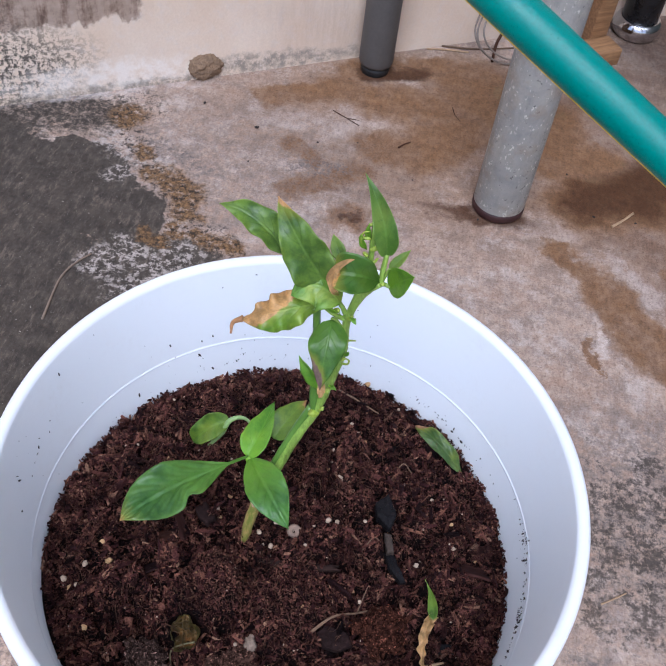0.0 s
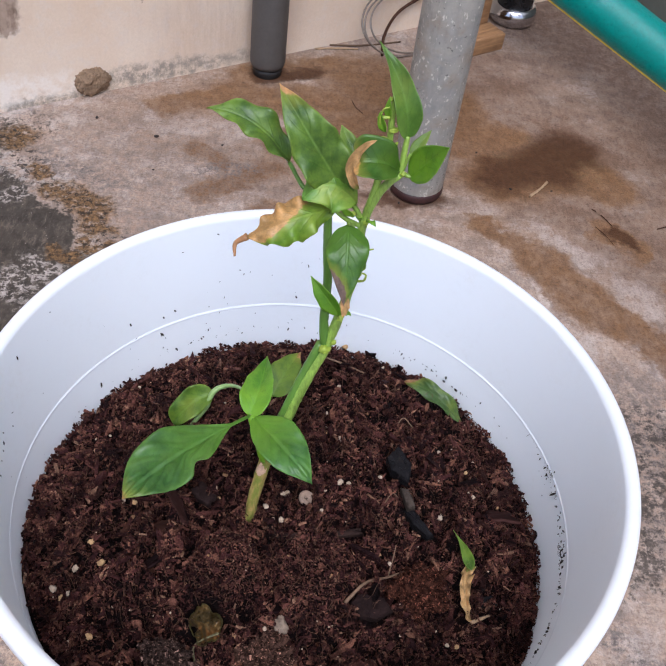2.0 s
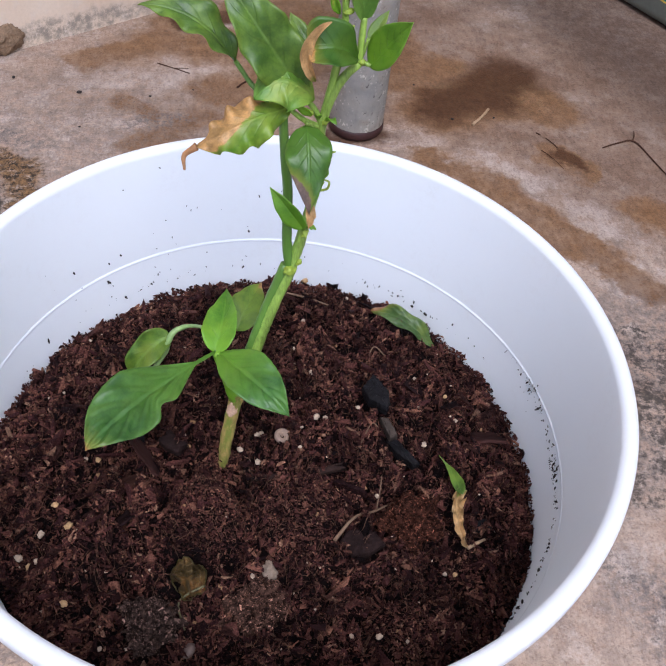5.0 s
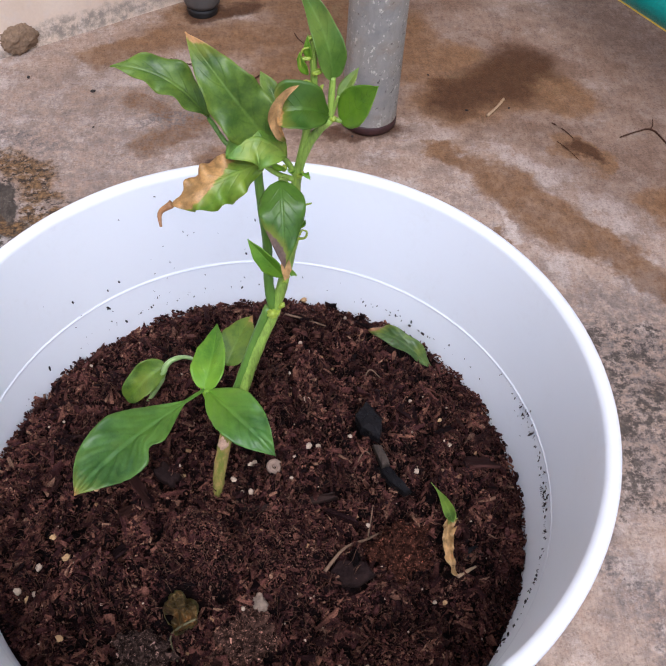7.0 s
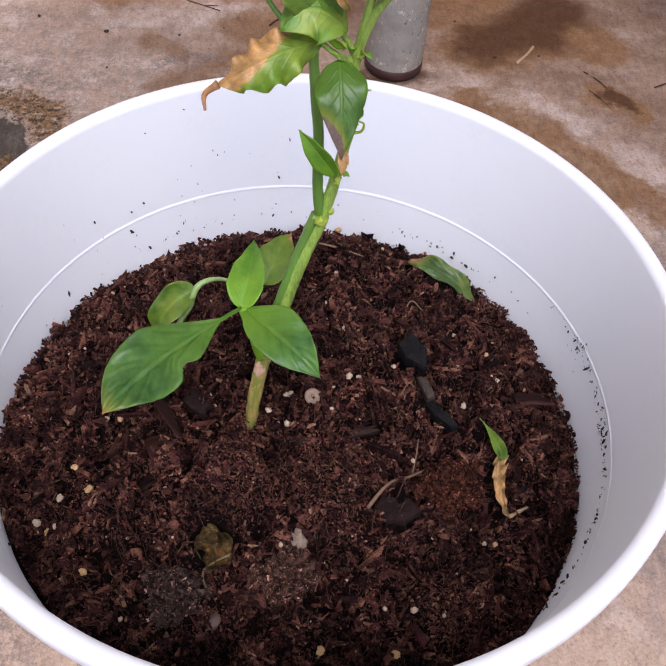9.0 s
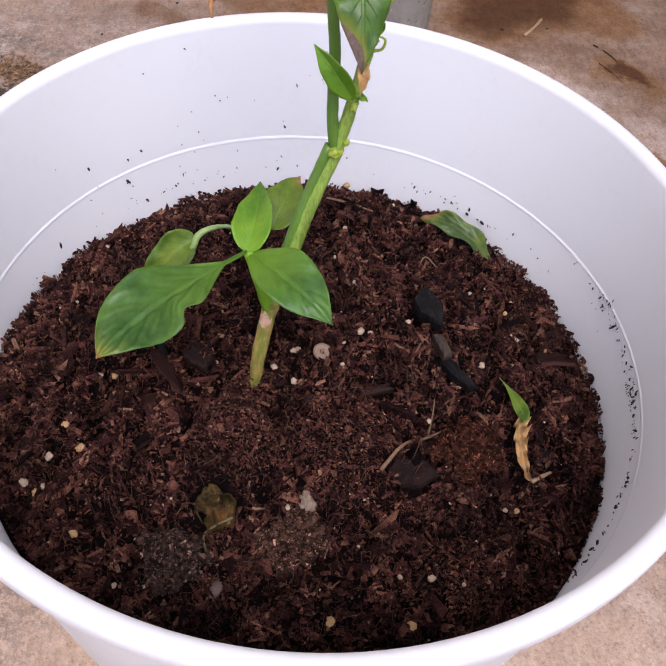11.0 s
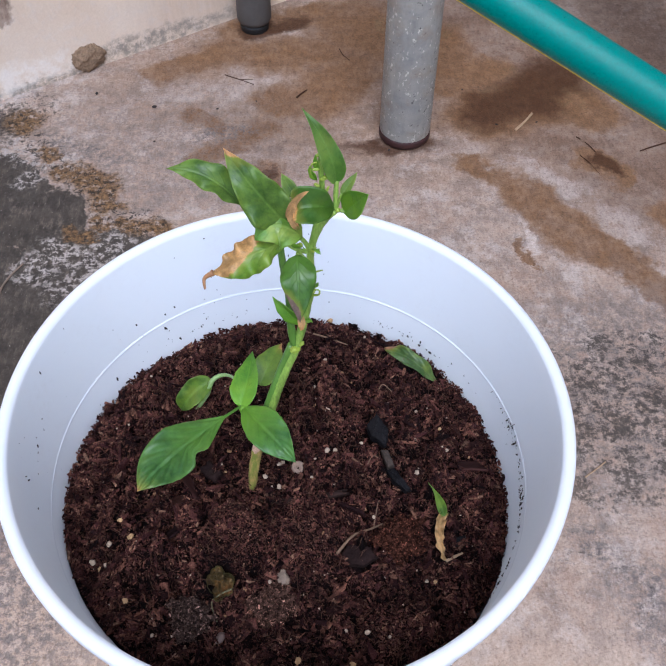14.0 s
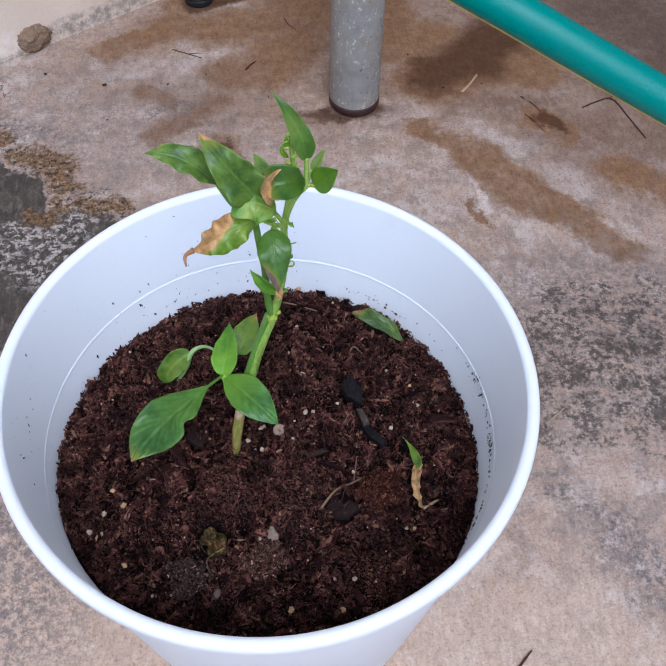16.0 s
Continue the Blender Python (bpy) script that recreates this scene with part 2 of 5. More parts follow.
    col = t.mix(t.math("MULTIPLY", algae, t.range(sandy, 0.25, 0.5, 0.86, 0.98)), col, dark)
    lichen = t.math("MULTIPLY", t.strokes(q, LICHEN, 0.8), t.range(t.noise(p, 120, 7, 0.8), 0.50, 0.55))
    fleck = t.math("MULTIPLY", algae, t.range(t.noise(p, 230, 4, 0.8), 0.655, 0.685, 0, 0.8))
    col = t.mix(t.most(lichen, fleck), col, (0.385, 0.345, 0.31))
    # rusty edge with black crumbs
    rust = t.strokes(q, RUST, 0.5)
    rusty = t.mix(t.range(sandy, 0.4, 0.62), (0.082, 0.047, 0.020), (0.215, 0.125, 0.052))
    col = t.mix(t.math("MULTIPLY", rust, t.range(t.noise(p, 130, 5, 0.75), 0.36, 0.48, 0, 0.97)), col, rusty)
    edge = t.most(rust, t.stroke(q, -0.33, 0.57, -0.27, 0.50, 0.012, 0.9), t.stroke(q, -0.27, 0.50, -0.19, 0.41, 0.010, 0.9), t.stroke(q, -0.19, 0.41, -0.14, 0.385, 0.014, 0.9), t.math("MULTIPLY", t.stroke(q, -0.44, 0.54, -0.31, 0.58, 0.03, 0.9), 0.9))
    crumb = t.math("MULTIPLY", edge, t.range(t.noise(p, 150, 5, 0.8), 0.52, 0.57))
    col = t.mix(t.math("MULTIPLY", crumb, 0.92), col, (0.024, 0.019, 0.014))
    # white lime along the wall's foot
    lime = t.blob(q, -0.37, 0.592, 0.11, 0.009, 32, 0.8)
    col = t.mix(t.math("MULTIPLY", lime, t.range(mottle, 0.36, 0.5, 0, 0.35)), col, (0.66, 0.62, 0.59))
    # grains and pits
    col = t.mix(t.range(brush, 0.36, 0.52, 0.42, 0), col, t.mix(1.0, col, (0.62, 0.60, 0.60), "MULTIPLY"))
    col = t.mix(t.range(brush, 0.55, 0.68, 0, 0.30), col, t.mix(1.0, col, (1.45, 1.42, 1.42), "MULTIPLY"))
    col = t.mix(t.range(grain, 0.36, 0.60), t.mix(1.0, col, (0.84, 0.82, 0.80), "MULTIPLY"), col)
    col = t.mix(t.range(sandy, 0.33, 0.46, 0.42, 0), col, t.mix(1.0, col, (0.45, 0.41, 0.38), "MULTIPLY"))
    col = t.mix(t.range(fine, 0.56, 0.7, 0, 0.4), col, t.mix(1.0, col, (1.35, 1.33, 1.30), "MULTIPLY"))
    t.set(Base_Color=col, Roughness=t.range(damp, 0, 1, 0.92, 0.68), Specular_IOR_Level=0.3)
    t.bump(t.math("ADD", t.math("ADD", t.math("MULTIPLY", grain, 0.6), t.math("MULTIPLY", sandy, 0.7)), t.math("MULTIPLY", mottle, 0.9)), 0.55, 0.0013)
    return t.m


def wall_plaster():
    """Cream paint on plaster; x runs along the wall's foot, z up."""
    t = Tree("wall_plaster")
    p = t.coords()
    s = t.split(p)
    flat = t.nt.nodes.new("ShaderNodeCombineXYZ")
    t.put(flat.inputs[0], s[0])
    t.put(flat.inputs[1], s[2])
    warp = t.vec("SUBTRACT", t.noise(p, 45, 5, 0.7, "Color"), (0.5, 0.5, 0.5))
    q = t.vec("ADD", flat.outputs[0], t.vec("SCALE", warp, scale=0.03))
    mottle, grain = t.noise(p, 60, 6, 0.7), t.noise(p, 300, 4, 0.7)
    streak = t.noise(t.vec("MULTIPLY", p, (1, 1, 0.12)), 90, 4, 0.7)
    col = t.mix(t.range(t.noise(p, 11, 5, 0.6), 0.35, 0.65), (0.65, 0.51, 0.375), (0.70, 0.585, 0.46))
    col = t.mix(t.range(mottle, 0.5, 0.75, 0, 0.6), col, (0.64, 0.58, 0.53))
    # old render laid bare where the paint came off in strips, with ragged lower edges
    def strip(u0, u1, z0, z1, ragged, seed):
        line = t.nt.nodes.new("ShaderNodeCombineXYZ")
        t.put(line.inputs[0], s[0])
        line.inputs[1].default_value = seed
        teeth = t.math("MULTIPLY", t.math("SUBTRACT", t.noise(line.outputs[0], 42, 2, 0.55), 0.5), ragged)
        nick = t.math("MULTIPLY", t.math("SUBTRACT", t.noise(p, 70, 6, 0.75), 0.5), 0.026)
        low = t.range(t.math("ADD", t.math("ADD", s[2], teeth), nick), z0 - 0.0015, z0 + 0.0025)
        high = t.range(t.math("ADD", s[2], t.math("MULTIPLY", nick, 0.8)), z1 + 0.0015, z1 - 0.0015)
        ends = t.math("MULTIPLY", t.range(t.math("ADD", s[0], nick), u0 - 0.003, u0 + 0.003), t.range(t.math("ADD", s[0], nick), u1 + 0.003, u1 - 0.003))
        return t.math("MULTIPLY", t.math("MULTIPLY", low, high), ends)

    bare = t.most(strip(0.268, 0.475, 0.108, 0.1535, 0.075, 2.0), strip(0.19, 0.46, 0.167, 0.30, 0.008, 5.0), strip(0.495, 0.80, 0.137, 0.30, 0.075, 7.0), strip(-0.12, 0.166, 0.090, 0.17, 0.050, 9.0))
    sand = t.mix(t.range(mottle, 0.38, 0.62), (0.128, 0.080, 0.055), (0.27, 0.188, 0.138))
    col = t.mix(t.math("MULTIPLY", bare, t.range(t.math("ADD", streak, t.math("MULTIPLY", mottle, 0.6)), 0.62, 0.84, 1.0, 0.68)), col, sand)
    run = t.math("MULTIPLY", t.blob(q, 0.40, 0.07, 0.075, 0.06, 0, 0.7), t.range(streak, 0.42, 0.62, 0.5, 1.0))
    col = t.mix(t.math("MULTIPLY", run, 0.38), col, (0.33, 0.25, 0.195))
    # grey mould at the foot
    foot = t.most(t.blob(q, 0.335, 0.012, 0.095, 0.011, -2, 0.5), t.blob(q, 0.13, 0.0, 0.12, 0.010, 0, 0.4))
    col = t.mix(t.math("MULTIPLY", foot, t.range(t.noise(p, 80, 7, 0.78), 0.42, 0.55, 0.1, 0.9)), col, (0.245, 0.215, 0.18))
    black = t.math("MULTIPLY", t.most(t.blob(q, 0.0, 0.045, 0.075, 0.04, 0, 0.8), t.math("MULTIPLY", t.blob(q, 0.1, 0.0, 0.16, 0.012, 0, 0.8), 0.35), t.blob(q, -0.1, 0.08, 0.1, 0.1, 0, 0.6)), t.range(t.noise(p, 150, 6, 0.8), 0.48, 0.53))
    col = t.mix(t.math("MULTIPLY", black, 0.93), col, (0.035, 0.031, 0.025))
    white = t.blob(q, 0.12, 0.022, 0.1, 0.016, 0, 0.5)
    col = t.mix(t.math("MULTIPLY", white, t.range(mottle, 0.35, 0.55, 0, 0.7)), col, (0.80, 0.745, 0.67))
    col = t.mix(t.range(grain, 0.35, 0.75, 0, 0.3), col, t.mix(1.0, col, (0.75, 0.73, 0.7), "MULTIPLY"))
    t.set(Base_Color=col, Roughness=0.85)
    t.bump(t.math("SUBTRACT", t.math("ADD", t.math("MULTIPLY", mottle, 0.8), t.math("MULTIPLY", grain, 0.35)), t.math("MULTIPLY", bare, 0.8)), 0.6, 0.0016)
    return t.m


def bucket_plastic():
    t = Tree("white_plastic")
    p = t.coords()
    smear = t.math("MULTIPLY", t.range(t.noise(p, 28, 5, 0.7), 0.5, 0.75), t.range(t.noise(p, 260, 4, 0.8), 0.45, 0.7))
    col = t.mix(t.math("MULTIPLY", smear, 0.30), (0.868, 0.900, 0.928), (0.60, 0.56, 0.49))
    t.set(Base_Color=col, Roughness=t.range(t.noise(p, 90, 3, 0.6), 0.3, 0.7, 0.32, 0.46))
    t.bump(t.noise(p, 35, 3, 0.5), 0.08, 0.001)
    t.translucent(0.28, (0.95, 0.985, 1.0))
    return t.m


def soil_material(kind):
    """Potting mix: the bed, its loose flakes (a tone for each), or single chips."""
    t = Tree("potting_mix_" + kind)
    p = t.coords()
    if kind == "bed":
        # near-black: the shade in gaps between flakes is painted into the bed
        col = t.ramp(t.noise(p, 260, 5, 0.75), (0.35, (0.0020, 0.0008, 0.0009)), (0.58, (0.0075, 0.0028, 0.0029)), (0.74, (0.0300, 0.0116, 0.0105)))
    else:
        f = t.random(True) if kind == "flakes" else t.math("MULTIPLY", t.random(), 0.80)
        col = t.ramp(f, (0.0, (0.0070, 0.0026, 0.0030)), (0.34, (0.0490, 0.0178, 0.0172)), (0.70, (0.108, 0.0445, 0.0330)), (0.94, (0.185, 0.090, 0.056)), (1.0, (0.28, 0.175, 0.110)))
    torn = t.noise(p, 1300 if kind != "chips" else 6, 4, 0.75)
    col = t.mix(t.range(torn, 0.40, 0.60), t.mix(1.0, col, (0.42, 0.37, 0.37), "MULTIPLY"), col)
    if kind == "chips":  # length-wise fibres
        streak = t.noise(t.vec("MULTIPLY", p, (2.0, 26, 26)), 1, 4, 0.7)
        col = t.mix(t.range(streak, 0.40, 0.62), t.mix(1.0, col, (0.35, 0.31, 0.30), "MULTIPLY"), col)
        t.set(Base_Color=col, Roughness=0.75, Specular_IOR_Level=0.12)
        t.bump(t.math("ADD", torn, streak), 0.7, 0.08)
        return t.m
    col = t.mix(t.range(t.noise(p, 700, 3, 0.7), 0.56, 0.72, 0, 0.3), col, (0.115, 0.050, 0.036))
    tone = t.noise(p, 62, 5, 0.68)  # damper and drier places; the dark ones also paint in shaded creases
    col = t.mix(t.range(tone, 0.40, 0.60), t.mix(1.0, col, (0.38, 0.34, 0.36), "MULTIPLY"), t.mix(1.0, col, (1.55, 1.50, 1.46), "MULTIPLY"))
    t.set(Base_Color=col, Roughness=0.66, Specular_IOR_Level=0.08)
    t.bump(torn, 0.8, 0.0008)
    return t.m


def leaf_material(name, deep, light, dead_from=2.0, dead_side=0.0, dead=(0.42, 0.24, 0.09), yellow=0.0, basal=0.0):
    """u runs across the blade, v from its stalk to its tip."""
    t = Tree(name)
    uv = t.split(t.coords("UV"))
    p = t.coords()
    side = t.math("SUBTRACT", uv[0], 0.5)
    au = t.math("ABSOLUTE", side)
    rib = t.range(au, 0.012, 0.045, 1, 0, True)
    stray = t.math("MULTIPLY", t.math("SUBTRACT", t.noise(p, 120, 2, 0.5), 0.5), 0.30)
    w = t.math("FRACT", t.math("ADD", stray, t.math("SUBTRACT", t.math("MULTIPLY", uv[1], 6.5), t.math("MULTIPLY", au, 4.6))))
    vein = t.math("MULTIPLY", t.range(t.math("ABSOLUTE", t.math("SUBTRACT", w, 0.5)), 0.0, 0.12, 1, 0, True), t.range(au, 0.36, 0.06))
    patch = t.noise(p, 120, 4, 0.65)
    col = t.mix(t.range(patch, 0.35, 0.68), deep, light)
    col = t.mix(t.range(t.noise(p, 38, 3, 0.6), 0.45, 0.7, 0, 0.6), col, tuple(x * k for x, k in zip(light, (1.5, 1.25, 0.9))))
    # veins drawn darker: mostly groove shade put into the leaf colour
    col = t.mix(t.math("MULTIPLY", vein, 0.22), col, tuple(k * 0.6 for k in deep))
    col = t.mix(t.range(t.noise(p, 55, 2, 0.5), 0.55, 0.72, 0, 0.5), col, tuple(x * k for x, k in zip(light, (1.7, 1.2, 1.0))))
    col = t.mix(t.math("MULTIPLY", rib, 0.16), col, tuple(min(1, c * 1.5 + 0.03) for c in light))
    col = t.mix(t.range(t.math("ADD", au, t.math("MULTIPLY", patch, 0.16)), 0.50, 0.60, 0, 0.4), col, tuple(x * k for x, k in zip(light, (1.5, 1.25, 1.3))))
    freckle = t.range(t.noise(p, 520, 3, 0.7), 0.58, 0.72, 0, 0.35)
    col = t.mix(freckle, col, tuple(k * 0.55 for k in deep))
    if basal:
        col = t.mix(t.range(uv[1], 0.12, 0.62, basal, 0), col, (0.20, 0.40, 0.010))
    if yellow:
        col = t.mix(t.math("MULTIPLY", t.range(t.noise(p, 90, 3, 0.6), 0.5, 0.7), yellow), col, (0.40, 0.47, 0.07))
    if dead_from < 1.5:
        ragged = t.math("ADD", t.math("ADD", uv[1], t.math("MULTIPLY", side, dead_side)), t.math("MULTIPLY", t.math("SUBTRACT", t.noise(p, 260, 4, 0.7), 0.5), 0.22))
        gone = t.range(ragged, dead_from - 0.02, dead_from + 0.025)
        halo = t.range(ragged, dead_from - 0.16, dead_from)
        col = t.mix(t.math("MULTIPLY", halo, 0.5), col, (0.36, 0.36, 0.05))
        tan = t.mix(t.range(t.noise(p, 190, 5, 0.7), 0.38, 0.68), tuple(c * 0.75 for c in dead), tuple(min(1, c * 1.6 + 0.02) for c in dead))
        col = t.mix(gone, col, tan)
    t.set(Base_Color=col, Roughness=t.range(patch, 0.3, 0.7, 0.36, 0.52), Specular_IOR_Level=0.55)
    t.bump(t.math("ADD", t.math("MULTIPLY", t.noise(p, 420, 3, 0.6), 0.4), t.math("MULTIPLY", t.math("MAXIMUM", rib, t.math("MULTIPLY", vein, 0.6)), -0.9)), 0.42, 0.0008)
    t.translucent(0.28, t.mix(1.0, col, (1.6, 1.5, 0.6), "MULTIPLY"))
    return t.m


def simple(name, colour, rough, metal=0.0, scale=80, vary=0.3, bump=0.3, dist=0.0006, stretch=(1, 1, 1), spec=0.5):
    """A plain surface with grain at two scales."""
    t = Tree(name)
    p = t.vec("MULTIPLY", t.coords(), stretch)
    a, b = t.noise(p, scale, 5, 0.7), t.noise(p, scale * 6, 3, 0.7)
    f = t.math("ADD", t.math("MULTIPLY", a, 0.65), t.math("MULTIPLY", b, 0.35))
    col = t.mix(t.range(f, 0.32, 0.68), tuple(c * (1 - vary) for c in colour), tuple(min(1, c * (1 + vary)) for c in colour))
    t.set(Base_Color=col, Roughness=t.range(a, 0.3, 0.7, max(0.05, rough - 0.08), min(1, rough + 0.08)), Metallic=metal, Specular_IOR_Level=spec)
    t.bump(f, bump, dist)
    return t.m


def galvanised():
    t = Tree("galvanised_steel")
    p = t.coords()
    spangle = t.voronoi(p, 95, out="Distance")
    cloud, mott = t.noise(p, 22, 5, 0.7), t.noise(p, 140, 5, 0.75)
    col = t.mix(t.range(cloud, 0.35, 0.65), (0.190, 0.190, 0.180), (0.310, 0.292, 0.245))
    col = t.mix(t.range(spangle, 0.0, 0.8, 0, 0.3), col, (0.29, 0.285, 0.275))
    col = t.mix(t.range(mott, 0.52, 0.7, 0, 0.45), col, (0.165, 0.165, 0.165))
    streak = t.noise(t.vec("MULTIPLY", p, (1, 1, 0.16)), 150, 4, 0.7)
    col = t.mix(t.range(streak, 0.5, 0.68, 0, 0.3), col, (0.15, 0.147, 0.142))
    spot = t.math("MULTIPLY", t.range(t.noise(t.vec("MULTIPLY", p, (1, 1, 0.6)), 210, 3, 0.75), 0.605, 0.65), t.range(cloud, 0.36, 0.5))
    col = t.mix(spot, col, (0.52, 0.49, 0.43))
    pit = t.range(t.noise(p, 170, 3, 0.7), 0.645, 0.68, 0, 0.85)
    col = t.mix(pit, col, (0.05, 0.045, 0.04))
    dirt = t.range(t.noise(p, 34, 5, 0.7), 0.52, 0.68, 0, 0.55)
    col = t.mix(dirt, col, (0.215, 0.165, 0.12))
    t.set(Base_Color=col, Metallic=0.1, Roughness=t.range(mott, 0.3, 0.7, 0.36, 0.62))
    t.bump(t.math("ADD", mott, t.math("MULTIPLY", spot, 0.8)), 0.55, 0.0016)
    return t.m


def corky():
    t = Tree("corky_stem")
    p = t.coords()
    long = t.vec("MULTIPLY", p, (1, 1, 0.25))
    a, f = t.noise(long, 330, 5, 0.7), t.noise(p, 700, 3, 0.7)
    col = t.mix(t.range(a, 0.40, 0.62), (0.16, 0.19, 0.022), (0.38, 0.26, 0.075))
    col = t.mix(t.range(f, 0.54, 0.7, 0, 0.5), col, (0.17, 0.10, 0.045))
    t.set(Base_Color=col, Roughness=0.75)
    t.bump(t.math("ADD", a, f), 0.7, 0.0008)
    return t.m


def wood(name, pale, deep):
    t = Tree(name)
    p = t.coords()
    ring = t.noise(t.vec("MULTIPLY", p, (30, 260, 260)), 1, 4, 0.6)
    col = t.mix(t.range(ring, 0.35, 0.65), deep, pale)
    col = t.mix(t.range(t.noise(p, 40, 4, 0.7), 0.5, 0.75, 0, 0.5), col, tuple(c * 0.6 for c in deep))
    t.set(Base_Color=col, Roughness=0.7)
    t.bump(ring, 0.3, 0.0006)
    return t.m


M_FLOOR, M_WALL, M_PLASTIC = concrete_floor(), wall_plaster(), bucket_plastic()
M_SOIL, M_CHIPS, M_CHIP = soil_material("bed"), soil_material("flakes"), soil_material("chips")
M_ZINC = galvanised()
M_RUST = simple("maroon_foot", (0.034, 0.010, 0.009), 0.6, scale=120, vary=0.5)
M_GREYPIPE = simple("dark_grey_paint", (0.068, 0.062, 0.057), 0.55, scale=50, vary=0.2)
M_RUBBER = simple("black_rubber", (0.012, 0.012, 0.012), 0.5, scale=80, vary=0.3)
M_HOSE = simple("teal_rubber_hose", (0.0, 0.175, 0.146), 0.34, scale=600, vary=0.25, bump=0.5, dist=0.0006, spec=0.45)
M_STRIPE = simple("yellow_stripe", (0.72, 0.52, 0.06), 0.45, scale=200, vary=0.15)
M_BIN = simple("grey_green_plastic", (0.150, 0.168, 0.145), 0.38, scale=30, vary=0.18, bump=0.15)
M_WOOD = wood("pale_timber", (0.34, 0.19, 0.085), (0.20, 0.10, 0.04))
M_CHROME = simple("chrome", (0.62, 0.62, 0.64), 0.14, 1.0, scale=60, vary=0.08, bump=0.05)
M_BLACK = simple("black_enamel", (0.010, 0.010, 0.011), 0.3, scale=70, vary=0.3, bump=0.1)
M_CEMENT = simple("crumbly_cement", (0.20, 0.132, 0.078), 0.9, scale=160, vary=0.5, bump=0.8, dist=0.0015)
M_TUBE = simple("clouded_tube", (0.15, 0.118, 0.092), 0.4, scale=100, vary=0.3)
M_STEM = simple("green_stem", (0.215, 0.330, 0.050), 0.42, scale=300, vary=0.6, bump=0.8, stretch=(1, 1, 0.12))
M_STEMDARK = simple("dark_green_stem", (0.085, 0.18, 0.022), 0.42, scale=160, vary=0.3, bump=0.4, stretch=(1, 1, 0.12))
M_BARKSTEM = corky()
M_SCAR = simple("healed_scar", (0.46, 0.30, 0.20), 0.8, scale=260, vary=0.4, bump=0.8)
M_BUD = simple("yellow_green_bud", (0.27, 0.36, 0.035), 0.5, scale=300, vary=0.35)
M_PERLITE = simple("perlite", (0.40, 0.305, 0.215), 0.85, scale=500, vary=0.25, bump=0.8)
M_SHELL = simple("pale_shell", (0.22, 0.150, 0.105), 0.6, scale=300, vary=0.3)
M_CHAR = simple("charred_bark", (0.0060, 0.0052, 0.0058), 0.65, scale=240, vary=0.6, bump=0.7, dist=0.0010, spec=0.12, stretch=(0.35, 1, 1))
M_TWIG = simple("dark_twig", (0.055, 0.027, 0.017), 0.85, spec=0.1, scale=300, vary=0.4)
M_STRAW = simple("dry_straw", (0.32, 0.215, 0.12), 0.7, scale=300, vary=0.3)
M_DRYLEAF = simple("dry_leaf", (0.30, 0.15, 0.06), 0.75, scale=300, vary=0.4)
M_STEMDRY = simple("dry_olive_stalk", (0.10, 0.085, 0.035), 0.8, scale=300, vary=0.35)
M_ROOT = simple("pale_root", (0.105, 0.062, 0.034), 0.8, scale=300, vary=0.35)
M_STRAWROOT = simple("tan_root", (0.155, 0.098, 0.062), 0.8, scale=300, vary=0.4, spec=0.1)
M_CRUMB = simple("dark_crumb", (0.02, 0.014, 0.012), 0.9, scale=300, vary=0.5)
GREEN, GREENLIT = (0.054, 0.120, 0.015), (0.152, 0.262, 0.030)
M_LEAF = leaf_material("pepper_leaf", GREEN, GREENLIT)
M_LEAF_PALE = leaf_material("pepper_leaf_pale", (0.055, 0.130, 0.022), (0.135, 0.250, 0.045), basal=0.2)
M_LEAF_TIP = leaf_material("pepper_leaf_brown_tip", GREEN, GREENLIT, 0.91, 0.12)
M_LEAF_LOW = leaf_material("pepper_leaf_low", (0.030, 0.095, 0.017), (0.084, 0.200, 0.036), 0.965, dead=(0.45, 0.27, 0.08), basal=0.3)
M_LEAF_LOW2 = leaf_material("pepper_leaf_fresh", (0.036, 0.112, 0.020), (0.085, 0.215, 0.032), basal=0.5)
M_PALESTEM = simple("pale_green_stalk", (0.24, 0.36, 0.12), 0.45, scale=200, vary=0.2)
M_LEAF_YOUNG = leaf_material("pepper_leaf_young", (0.075, 0.215, 0.014), (0.165, 0.35, 0.028), basal=0.5)
M_LEAF_YELLOW = leaf_material("pepper_leaf_yellowing", (0.085, 0.21, 0.022), (0.17, 0.33, 0.04), yellow=0.7)
M_LEAF_DYING = leaf_material("pepper_leaf_dying", (0.07, 0.165, 0.010), (0.17, 0.30, 0.020), 0.50, -0.90, (0.40, 0.235, 0.075), 0.4)
M_LEAF_EDGE = leaf_material("pepper_leaf_scorched_edge", (0.030, 0.090, 0.009), (0.068, 0.165, 0.016), 0.93, 0.10, (0.50, 0.30, 0.10))
M_LEAF_END = leaf_material("pepper_leaf_withered_end", (0.035, 0.10, 0.009), (0.080, 0.190, 0.018), 0.83, -0.42, (0.15, 0.10, 0.075))
M_LEAF_WITHER = leaf_material("pepper_leaf_half_dry", (0.10, 0.11, 0.03), (0.16, 0.17, 0.05), 0.06, 0.0, (0.42, 0.265, 0.105))
M_LEAF_FALLEN = leaf_material("fallen_leaf", (0.032, 0.075, 0.018), (0.085, 0.155, 0.04), 0.90, 0.25, (0.32, 0.17, 0.08), 0.25)
M_LEAF_DEAD = leaf_material("dead_leaf", (0.09, 0.062, 0.024), (0.40, 0.29, 0.14), 0.84, 0.3, (0.15, 0.13, 0.045))


